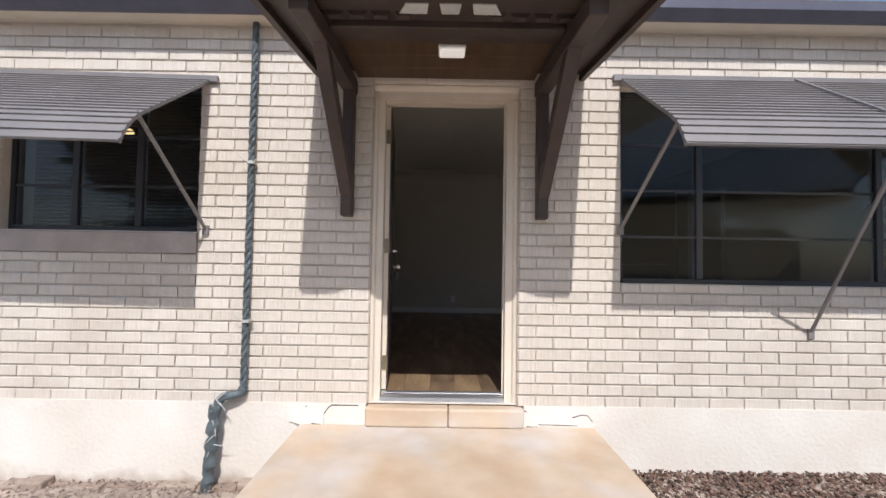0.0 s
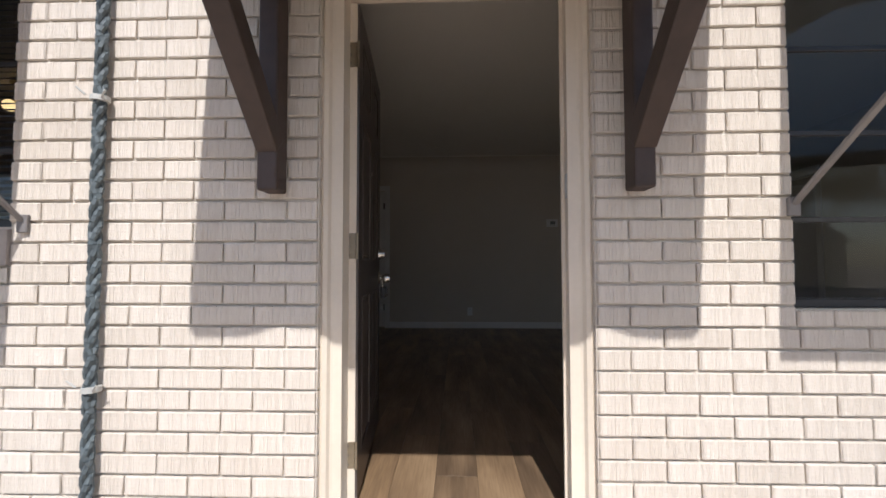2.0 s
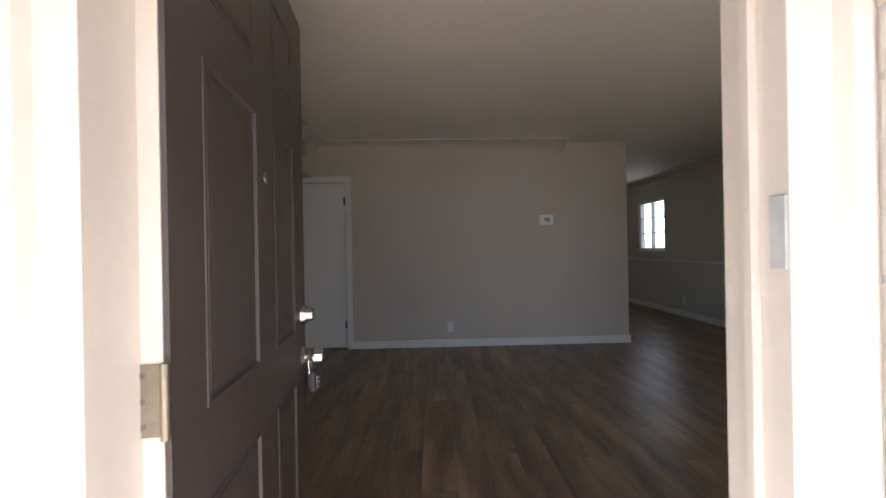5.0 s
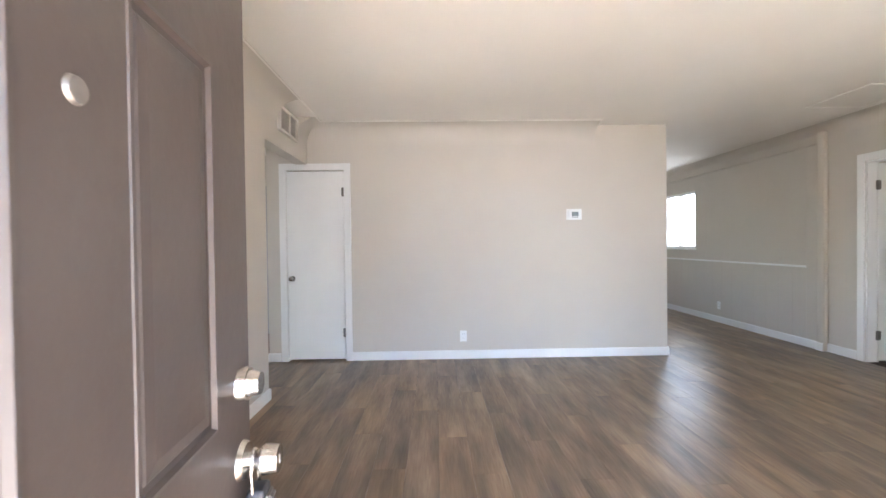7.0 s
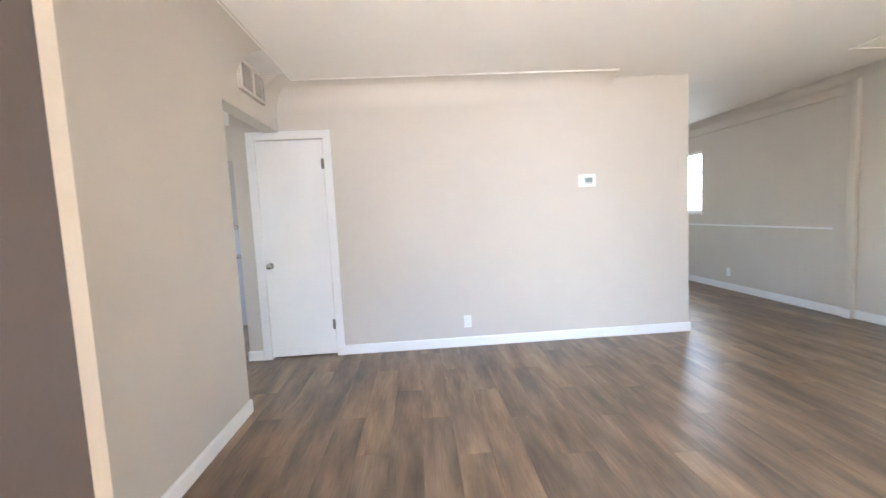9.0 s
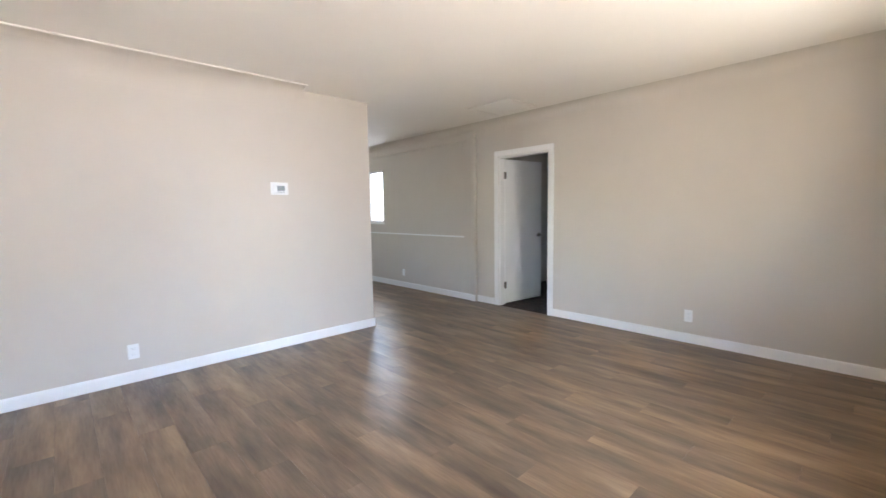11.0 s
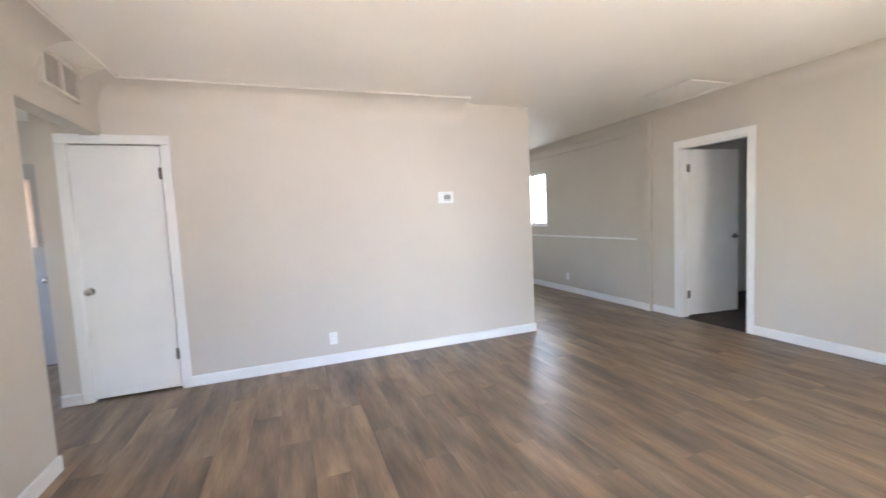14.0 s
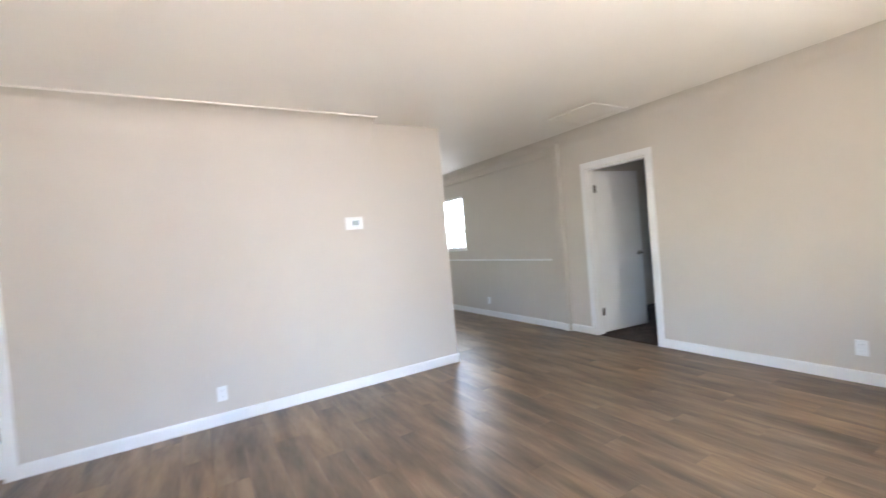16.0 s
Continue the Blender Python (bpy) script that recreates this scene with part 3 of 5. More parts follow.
prism(tb, [(0.0, 0.0), (0.0, 0.014), (0.02, 0.03), (0.045, 0.046), (0.055, 0.05), (0.10, 0.05), (0.125, 0.044), (0.125, 0.0)], "x", -0.41, 0.405)
part("sill_plate", tb, M_ALU, th)
for i in range(4):
    part("rib", boxm(-0.408, 0.056 + i * 0.011, 0.0495, 0.403, 0.061 + i * 0.011, 0.0535), M_ALU, th)

door = thing("front_door", (-0.205, 0.155, 0.012), "taupe six-panel front door standing open, cream edge", "door")
door.rotation_euler = (0, 0, radians(95.2))
DW, DH, DT = 0.905, 1.95, 0.054
# leaf along +x from the hinge; the taupe face looks to -y, the cream face to +y
PAN = [(a, b, c, d) for a, b in ((0.115, 0.375), (0.518, 0.715)) for c, d in ((0.16, 0.77), (0.93, 1.50), (1.62, 1.84))]
lb = bmesh.new()
prism(lb, [(0, 0.0015), (DW - 0.046, 0.0015), (DW, 0.012), (DW, DT - 0.0005), (0, DT - 0.0005)], "z", 0, DH)
part("core", lb, M_CREAM, door, "cream painted door edge and inner face")
part("outer_skin", slab_with_holes("x", 0.002, DW - 0.047, 0.002, DH - 0.002, -0.007, 0.001, PAN), M_DOOR, door)
for a, b, c, d in PAN:
    pm = bmesh.new()
    o = [(a + 0.001, c + 0.001), (b - 0.001, c + 0.001), (b - 0.001, d - 0.001), (a + 0.001, d - 0.001)]

    def ring(off, y):
        return [pm.verts.new(q) for q in ((a + off, y, c + off), (b - off, y, c + off), (b - off, y, d - off), (a + off, y, d - off))]
    rs = [ring(-0.004, -0.0072), ring(-0.0025, -0.0092), ring(0.003, -0.0098), ring(0.0075, -0.003), ring(0.016, -0.0015), ring(0.019, -0.0045), ring(0.036, -0.0065)]
    for r0, r1 in zip(rs, rs[1:]):
        for i in range(4):
            pm.faces.new((r0[i], r0[(i + 1) % 4], r1[(i + 1) % 4], r1[i]))
    pm.faces.new(rs[-1])
    part("panel", pm, M_DOOR, door)
pp = bmesh.new()
cyl(pp, (0.440, -0.0072, 1.360), (0.440, -0.0115, 1.360), 0.014, 0.012, 20)
peep = part("peephole", pp, M_DARKMETAL, door, "round metal peephole", True)
db = bmesh.new()
cyl(db, (0.818, -0.0072, 0.97), (0.818, -0.022, 0.97), 0.032, 0.029, 24)
cyl(db, (0.818, -0.0225, 0.97), (0.818, -0.042, 0.97), 0.024, 0.020, 24)
part("deadbolt", db, M_CHROME, door, "polished nickel deadbolt", True)
hs = bmesh.new()
cyl(hs, (0.818, -0.0072, 0.83), (0.818, -0.016, 0.83), 0.036, 0.031, 28)
cyl(hs, (0.818, -0.0162, 0.83), (0.818, -0.038, 0.83), 0.013, 0.015, 20)
cyl(hs, (0.818, -0.0382, 0.83), (0.818, -0.046, 0.83), 0.019, 0.027, 28)
cyl(hs, (0.818, -0.0462, 0.83), (0.818, -0.072, 0.83), 0.027, 0.024, 28)
hp = part("door_handle", hs, M_CHROME, door, "polished nickel round knob", True)
part("keyhole", boxm(0.8165, -0.0728, 0.822, 0.8195, -0.0721, 0.838), M_DARKMETAL, hp)
# metal key box hung on the knob
lk = thing("lock_box", door.location, "dull metal key lock box hung on the door knob", "lock box")
lk.rotation_euler = door.rotation_euler
lbx = boxm(0.797, -0.050, 0.716, 0.841, -0.018, 0.782, bevel=0.006, seg=3)
part("body", lbx, M_BLACKFR, lk, smooth=True)
part("front_cover", boxm(0.802, -0.055, 0.722, 0.836, -0.0502, 0.770, bevel=0.0025, seg=2), M_DARKMETAL, lk, "dull metal cover")
sh = bmesh.new()
pv = None
for i in range(13):
    a = math.pi * i / 12
    p = Vector((0.819 + 0.0185 * math.cos(a), -0.028, 0.812 + 0.036 * math.sin(a))) if 0 < i < 12 else Vector((0.819 + 0.0185 * math.cos(a), -0.030, 0.774))
    if pv is not None:
        cyl(sh, pv, p, 0.0035, n=8)
    pv = p
part("shackle", sh, M_CHROME, lk, smooth=True)
for z in (0.732, 0.747, 0.762):
    part("dial", cyl(bmesh.new(), (0.808, -0.0572, z), (0.830, -0.0572, z), 0.0045, n=12), M_DARKMETAL, lk)
kb = bmesh.new()
cyl(kb, (0.818, DT, 0.83), (0.818, DT + 0.03, 0.83), 0.03, 0.014, 20)
bmesh.ops.create_uvsphere(kb, u_segments=16, v_segments=10, radius=0.028, matrix=Matrix.Translation((0.818, DT + 0.05, 0.83)))
part("inner_knob", kb, M_CHROME, door, smooth=True)
for z in (0.18, 0.98, 1.74):
    hb = bmesh.new()
    box(hb, -0.0025, 0.004, z - 0.05, -0.0002, DT - 0.004, z + 0.05, bevel=0.0008)
    cyl(hb, (-0.006, -0.003, z - 0.052), (-0.006, -0.003, z + 0.052), 0.006, n=12)
    h = part("hinge", hb, M_BRONZE, door, "worn brass hinge", True)
    sc = bmesh.new()
    for dz in (-0.035, 0, 0.035):
        cyl(sc, (-0.0026, DT * 0.5, z + dz), (-0.0036, DT * 0.5, z + dz), 0.0042, n=10)
    part("screw", sc, M_DARKMETAL, h)

# ---- porch canopy on brackets ----
por = thing("porch_canopy", (0.185, 0, 1.17), "dark brown timber door canopy on angled brackets", "canopy")
PX = (-0.6375, 0.6175)


def oriented(bm, a, b, w, h, bevel=0.006):
    """A bevelled timber from a to b, w wide along x and h deep."""
    a, b = Vector(a), Vector(b)
    d = (b - a)
    t = bmesh.new()
    box(t, -w / 2, -h / 2, 0, w / 2, h / 2, d.length, bevel=bevel, seg=2)
    ax = d.normalized()
    sx = Vector((1, 0, 0))
    if abs(ax.x) > 0.9:
        sx = Vector((0, 1, 0))
    sy = ax.cross(sx).normalized()
    m = Matrix((sx, sy, ax)).transposed().to_4x4()
    m.translation = a
    bmesh.ops.transform(t, matrix=m, verts=t.verts)
    me = bpy.data.meshes.new("tmp")
    t.to_mesh(me)
    t.free()
    bm.from_mesh(me)
    bpy.data.meshes.remove(me)
    return bm


for x in PX:
    part("post", boxm(x - 0.035, -0.088, 0.0, x + 0.035, -0.001, 0.91, bevel=0.008, seg=2), M_BROWN, por)
    part("brace", oriented(bmesh.new(), (x, -0.06, 0.155), (x, -0.78, 0.90), 0.074, 0.080), M_BROWN, por)
    part("side_beam", oriented(bmesh.new(), (x, -0.001, 0.862), (x, -1.02, 0.80), 0.086, 0.09), M_BROWN, por)
part("cross_beam", boxm(PX[0] + 0.045, -0.70, 0.868, PX[1] - 0.045, -0.63, 0.925, bevel=0.006, seg=2), M_BROWN, por)
for i in range(4):
    part("ceiling_board", boxm(PX[0] + 0.045, -0.155 * (i + 1) - 0.0, 0.928, PX[1] - 0.045, -0.155 * i - 0.003, 0.94, bevel=0.002), M_SOFFIT, por)
rf = bmesh.new()
prism(rf, [(-0.001, 0.975), (-1.12, 0.860), (-1.14, 0.875), (-1.14, 0.91), (-0.001, 1.03)], "x", -0.87, 0.905)
part("roof_deck", rf, M_BROWN, por)
for sx in (-0.87, 0.871):
    fb = bmesh.new()
    rc = [(-0.001, 0.93), (-0.001, 0.974), (-1.13, 0.858), (-1.13, 0.845), (-1.10, 0.82), (-1.05, 0.825)]
    prism(fb, rc, "x", sx, sx + 0.034)
    part("side_fascia", fb, M_BROWN, por)
# unseen boards, added to give the canopy's cast shadow its low rounded corners
for s in (-1, 1):
    fb = bmesh.new()
    prism(fb, [(0.018 + s * q, w) for q, w in ((0.886, 0.858), (0.886, 0.845), (0.86, 0.815), (0.72, 0.815), (0.66, 0.822), (0.58, 0.85), (0.53, 0.858))], "y", -1.128, -1.088)
    part("corner_board", fb, M_BROWN, por)
part("front_fascia", boxm(-0.512, -1.128, 0.845, 0.548, -1.088, 0.858), M_BROWN, por)
# ribbed trim with angular teeth behind the front beam, pale plates as bright gaps mid-way
for i in range(11):
    x = -0.55 + i * 0.11
    if abs(x) < 0.14:
        continue
    tm = bmesh.new()
    prism(tm, [(x - 0.05, 0.90), (x - 0.03, 0.872), (x + 0.03, 0.872), (x + 0.05, 0.90), (x + 0.05, 0.93), (x - 0.05, 0.93)], "y", -0.79, -0.76)
    part("tooth", tm, M_BROWN, por)
# added plates: their pale colour stands in for light showing through gaps
for x, w in ((-0.175, 0.15), (0.0, 0.10), (0.175, 0.15)):
    tm = bmesh.new()
    prism(tm, [(x - w / 2 + 0.01, -0.795), (x + w / 2 - 0.01, -0.795), (x + w / 2 * (0.4 if x > 0.1 else 1), -0.87), (x - w / 2 * (0.4 if x < -0.1 else 1), -0.87)], "z", 0.880, 0.886)
    part("gap_plate", tm, M_PALE, por, "pale plate standing in for a bright gap")

pl = thing("porch_light", (0.203, -0.39, 2.097), "square white flush porch light under the canopy", "ceiling light")
part("housing", boxm(-0.077, -0.055, -0.020, 0.077, 0.055, 0.0005, bevel=0.006, seg=2), M_PLASTIC, pl)
part("diffuser", boxm(-0.069, -0.048, -0.030, 0.069, 0.048, -0.0205, bevel=0.007, seg=3), M_LAMP, pl, "white glowing diffuser")


# ---- windows of the front wall ----
def window_front(name, w, cols, bars, label, yf=0.062):
    x0, x1, z0, z1 = w
    e = thing(name, ((x0 + x1) / 2, yf, z0), label, "window", kind="structure")
    ox = (x0 + x1) / 2

    def B(nm, a, b, c, d, y0, y1, mat=M_BLACKFR, lab="", bev=0.003, par=None):
        if nm == "pane":
            return part(nm, boxm(a - ox, y0, c - z0, b - ox, y1, d - z0, bevel=bev), mat, par or e, lab)
        o = part(nm, boxm(a - ox, y0, c - z0, b - ox, 0.0225, d - z0, bevel=bev), mat, par or e, lab)
        part("inner_face", boxm(a - ox, 0.0227, c - z0, b - ox, y1, d - z0, bevel=bev), M_WHITE, o, "white painted inner face")
        return o
    f = 0.032
    B("frame", x0 + 0.001, x0 + f, z0 + 0.001, z1 - 0.001, 0.0, 0.045)
    B("frame", x1 - f, x1 - 0.001, z0 + 0.001, z1 - 0.001, 0.0, 0.045)
    B("frame", x0 + f + 0.0005, x1 - f - 0.0005, z1 - f, z1 - 0.001, 0.0, 0.045)
    B("frame", x0 + f + 0.0005, x1 - f - 0.0005, z0 + 0.001, z0 + f, -0.006, 0.045)
    xs_ = [x0 + f, *cols, x1 - f]
    for c in cols:
        B("mullion", c - 0.022, c + 0.022, z0 + f + 0.0005, z1 - f - 0.0005, -0.003, 0.047)
    for i, (a, b) in enumerate(zip(xs_, xs_[1:])):
        a2 = a + (0.0225 if i else 0.0005)
        b2 = b - (0.0225 if i < len(xs_) - 2 else 0.0005)
        for z in bars:
            B("glazing_bar", a2, b2, z - 0.009, z + 0.009, 0.008, 0.032, bev=0.002)
        zz = [z0 + f, *bars, z1 - f]
        for j, (c, d) in enumerate(zip(zz, zz[1:])):
            p = B("pane", a2, b2, c + (0.0095 if j else 0.0005), d - (0.0095 if j < len(zz) - 2 else 0.0005), 0.018, 0.022, M_GLASS, bev=0.0)
            p.visible_shadow = False
    return e


window_front("window_1", WIN_R, [1.89, 3.105], [1.077, 1.39, 1.70], "dark-framed steel window with small panes under an awning")
window_front("window_2", WIN_L, [-2.30, -1.873], [1.36, 1.70], "dark-framed steel window with blinds under an awning")
# inner timber lining and sill of the living-room window
wi = thing("window_sill", (2.5, YI, 0.765), "cream painted window sill and reveal", "window sill", kind="structure")
part("sill_board", boxm(WIN_R[0] - 2.5 + 0.001, -0.063, 0.001, WIN_R[1] - 2.5 - 0.001, 0.03, 0.022, bevel=0.005, seg=2), M_WHITE, wi)
part("reveal", boxm(WIN_R[1] - 2.5 - 0.014, -0.063, 0.0225, WIN_R[1] - 2.5 - 0.001, 0.0, 1.278), M_CREAM, wi)
part("reveal", boxm(WIN_R[0] - 2.5 + 0.001, -0.063, 0.0225, WIN_R[0] - 2.5 + 0.014, 0.0, 1.278), M_CREAM, wi)
part("reveal_head", boxm(WIN_R[0] - 2.5 + 0.001, -0.063, 1.2785, WIN_R[1] - 2.5 - 0.001, 0.0, 1.294), M_CREAM, wi)
lt = thing("window_latch", (3.105, 0.112, 1.35), "white metal casement latch on the mullion", "latch", kind="structure")
lm = bmesh.new()
box(lm, -0.012, 0.0, -0.03, 0.012, 0.008, 0.03, bevel=0.003)
cyl(lm, (0, 0.006, 0.01), (-0.03, 0.03, -0.06), 0.007, 0.004, 10)
part("lever", lm, M_PLASTIC, lt)

# venetian blind behind the small window
bl = thing("window_blind", (-2.06, 0.155, 1.08), "pale horizontal slat blind hanging in the window", "blind")
for i in range(36):
    zs_ = i * 0.026
    part("slat", prism(bmesh.new(), [(0.0, zs_), (0.009, zs_ + 0.0085), (0.018, zs_ + 0.0135), (0.0185, zs_ + 0.0148), (0.009, zs_ + 0.0102), (-0.001, zs_ + 0.0014)], "x", -0.60, 0.60), M_BLIND, bl)
part("head_rail", boxm(-0.59, -0.005, 0.94, 0.59, 0.024, 0.965, bevel=0.003), M_BLIND, bl)


# ---- awnings ----
def awning(name, x0, x1, label, seams, top, drop):
    e = thing(name, (x0, 0, top), label, "awning", "window awnings")
    L = x1 - x0
    pr = [(0.0, 0.0), (-0.61, -0.475), (-0.66, -0.525), (-0.70, -0.58), (-0.735, -0.65), (-0.742, -0.68)]
    pr = [(a, b * drop) for a, b in pr]
    # stations along the profile, one slat each 0.052 m
    dense, out = [], []
    for (a, b), (c, d) in zip(pr, pr[1:]):
        n_ = max(1, int(math.hypot(c - a, d - b) / 0.004))
        dense += [(a + (c - a) * i / n_, b + (d - b) * i / n_) for i in range(n_)]
    dense.append(pr[-1])
    acc, last = 0.0, dense[0]
    out = [last]
    for q in dense[1:]:
        acc += math.hypot(q[0] - last[0], q[1] - last[1])
        last = q
        if acc >= 0.052:
            out.append(q)
            acc = 0
    if acc > 0.008:
        out.append(dense[-1])
    for (a, b), (c, d) in zip(out, out[1:]):
        nx, nz = (b - d), -(a - c)
        ln = math.hypot(nx, nz)
        nx, nz = -nx / ln, -nz / ln
        if nz < 0:
            nx, nz = -nx, -nz
        bm = bmesh.new()
        k1 = 0.010
        prism(bm, [(a, b), (a + nx * 0.001, b + nz * 0.001), (a + (c - a) * 0.72 + nx * 0.0015, b + (d - b) * 0.72 + nz * 0.0015),
                   (a + (c - a) * 0.80 + nx * k1, b + (d - b) * 0.80 + nz * k1), (c + nx * k1, d + nz * k1), (c, d)], "x", 0.0, L)
        part("slat", bm, M_AWNING, e)
    for sx in (0.0, L - 0.004):
        bm = bmesh.new()
        rim = [(p[0], p[1] - 0.002) for p in pr]
        low = [(a + 0.010, b - 0.014) for a, b in reversed(pr[1:])] + [(0.0, -0.02)]
        prism(bm, rim + low, "x", sx, sx + 0.004)
        part("end_plate", bm, M_AWNING, e)
    part("wall_rail", boxm(-0.05, -0.03, -0.03, L + 0.05, -0.001, 0.014, bevel=0.004), M_AWNING, e)
    part("front_bar", boxm(0, -0.747, -0.686 * drop, L, -0.735, -0.67 * drop, bevel=0.004), M_AWNING, e)
    for sx in seams:
        bm = bmesh.new()
        oriented(bm, (sx, -0.012, 0.008), (sx, -0.61, -0.458 * drop), 0.02, 0.012, 0.002)
        part("seam_strip", bm, M_AWNING, e)
    return e


def rod(e, a, b, o):
    bm = bmesh.new()
    oriented(bm, Vector(a) - Vector(o), Vector(b) - Vector(o), 0.020, 0.012, 0.002)
    r = part("support_arm", bm, M_AWNING, e)
    fb = bmesh.new()
    f = Vector(a) - Vector(o)
    box(fb, f.x - 0.02, f.y - 0.012, f.z - 0.035, f.x + 0.02, f.y + 0.004, f.z + 0.03, bevel=0.003)
    part("foot_bracket", fb, M_AWNING, r)


a1 = awning("awning", 1.325, 3.72, "grey ribbed metal awning over the wide window", [1.15], 2.125, 0.965)
o1 = (1.325, 0, 2.125)
rod(a1, (1.328, -0.006, 1.116), (1.37, -0.62, 1.64), o1)
rod(a1, (2.568, -0.006, 0.46), (2.37, -0.74, 1.46), o1)
rod(a1, (3.70, -0.006, 1.116), (3.69, -0.62, 1.64), o1)
a2 = awning("awning", -2.86, -1.375, "grey ribbed metal awning over the small window", [], 2.08, 0.93)
o2 = (-2.86, 0, 2.08)
a2.rotation_euler = (0, radians(0.9), 0)
a2.location.z += 0.015
rod(a2, (-1.361, -0.006, 1.08), (-1.40, -0.62, 1.64), o2)
rod(a2, (-2.84, -0.006, 1.08), (-2.83, -0.62, 1.64), o2)

# ---- cable conduit wrapped on the wall ----
cd = thing("conduit", (-1.09, -0.035, -0.55), "weathered grey-green cable conduit with pale ties on brick", "conduit")
cb = bmesh.new()
for s, ph in ((1, 0.0), (1, 2.1), (1, 4.2), (-1, 1.0)):
    pv = None
    for i in range(121):
        z = 0.62 + 2.40 * i / 120
        a = s * z * 34 + ph
        p = Vector((0.012 * math.cos(a) + 0.012 * (z - 0.6) / 2.4, 0.012 * math.sin(a), z))
        if pv is not None:
            cyl(cb, pv, p, 0.0105, n=6, cap=False)
        pv = p
part("cable_wrap", cb, M_LATTICE, cd, smooth=True)
part("core_pipe", cyl(bmesh.new(), (0, 0, 0.60), (0.012, 0, 3.02), 0.012, n=12), M_LATTICE, cd)
for z in (1.04, 2.06):
    tb = bmesh.new()
    bmesh.ops.create_cone(tb, segments=14, radius1=0.03, radius2=0.03, depth=0.018, cap_ends=True, matrix=Matrix.Translation((0.008, 0, z)))
    cyl(tb, (-0.03, -0.02, z + 0.01), (-0.055, -0.03, z + 0.035), 0.004, 0.003, 6)
    cyl(tb, (0.03, -0.02, z), (0.05, -0.03, z + 0.02), 0.004, 0.003, 6)
    part("tie", tb, M_PALE, cd, "pale wire tie")
eb = bmesh.new()
ep = [Vector((0.0, 0, 0.62)), Vector((-0.01, -0.005, 0.585)), Vector((-0.05, -0.02, 0.575)), Vector((-0.10, -0.03, 0.57)), Vector((-0.135, -0.035, 0.54)), Vector((-0.15, -0.035, 0.48))]
for p, q in zip(ep, ep[1:]):
    cyl(eb, p, q, 0.026, 0.026, 12)
    bmesh.ops.create_uvsphere(eb, u_segments=10, v_segments=6, radius=0.0265, matrix=Matrix.Translation(q))
part("elbow", eb, M_LATTICE, cd, smooth=True)
lo = bmesh.new()
rr = []
for i in range(25):
    z = 0.52 - 0.56 * i / 24
    r = 0.036 + 0.005 * math.sin(i * 1.3) + 0.003 * math.sin(i * 2.9)
    cx = -0.15 - 0.04 * i / 24 + 0.004 * math.sin(i * 1.7)
    rr.append([lo.verts.new((cx + r * math.cos(2 * math.pi * q / 14), -0.04 + r * math.sin(2 * math.pi * q / 14), z)) for q in range(14)])
for r0, r1 in zip(rr, rr[1:]):
    for q in range(14):
        lo.faces.new((r0[q], r0[(q + 1) % 14], r1[(q + 1) % 14], r1[q]))
lo.faces.new(rr[0])
lo.faces.new(rr[-1][::-1])
part("riser", lo, M_LATTICE, cd, smooth=True)
fz = bmesh.new()
rng = random.Random(4)
for i in range(16):
    a = Vector((-0.14 + rng.uniform(-0.03, 0.03), -0.06, rng.uniform(0.25, 0.6)))
    b = a + Vector((rng.uniform(-0.07, 0.07), rng.uniform(-0.03, 0.0), rng.uniform(-0.08, 0.06)))
    cyl(fz, a, b, 0.004, 0.002, 5)
part("loose_tape", fz, M_PALE, cd, "frayed pale tape ends")

# ---- loose ground cover ----
def chips(name, mat, n, x0, x1, y0, y1, z, size, label, cat, seed):
    rg = random.Random(seed)
    vs, fs = [], []
    for i in range(n):
        x, y = rg.uniform(x0, x1), y1 - (y1 - y0) * rg.random() ** 1.3
        l, w, h = size * rg.uniform(0.4, 1.3), size * rg.uniform(0.2, 0.5), size * rg.uniform(0.1, 0.35)
        m = Matrix.Translation((x, y, z + rg.uniform(-0.012, 0.03))) @ Euler((rg.uniform(-0.5, 0.5), rg.uniform(-0.5, 0.5), rg.uniform(0, 6.28))).to_matrix().to_4x4()
        b0 = len(vs)
        for sx, sy, sz in ((-1, -1, -1), (1, -0.7, -1), (0.8, 1, -1), (-1, 0.8, -1), (-0.7, -0.8, 1), (0.9, -0.6, 1), (0.6, 0.7, 1), (-0.8, 0.6, 1)):
            vs.append(m @ Vector((sx * l / 2, sy * w / 2, sz * h / 2)))
        fs += [tuple(b0 + q for q in f) for f in ((3, 2, 1, 0), (4, 5, 6, 7), (0, 1, 5, 4), (1, 2, 6, 5), (2, 3, 7, 6), (3, 0, 4, 7))]
    me = bpy.data.meshes.new(name)
    me.from_pydata([tuple(v) for v in vs], [], fs)
    me.materials.append(mat)
    return tagged(new(name, me), label, cat, kind="stuff")


chips("bark_mulch", M_MULCH, 11000, 1.18, 4.5, -1.3, -0.012, -0.452, 0.03, "loose dark brown bark mulch beside the slab", "mulch", 5)
chips("rubble", M_RUBBLE, 5000, -4.2, -0.78, -0.9, -0.012, -0.555, 0.022, "crumbled render and dry soil at the footing", "rubble", 6)
rk = bmesh.new()
rg = random.Random(12)
x = -4.2
while x < -0.8:
    w = rg.uniform(0.12, 0.35)
    box(rk, x, -0.05 - rg.uniform(0, 0.06), -0.66, x + w - 0.01, -0.0065, -0.535 + rg.uniform(-0.02, 0.03), bevel=0.012, seg=2)
    x += w
tagged(new("broken_edging", mesh_of("broken_edging", rk, M_RUBBLE)), "cracked concrete edging along the footing", "edging", kind="stuff")

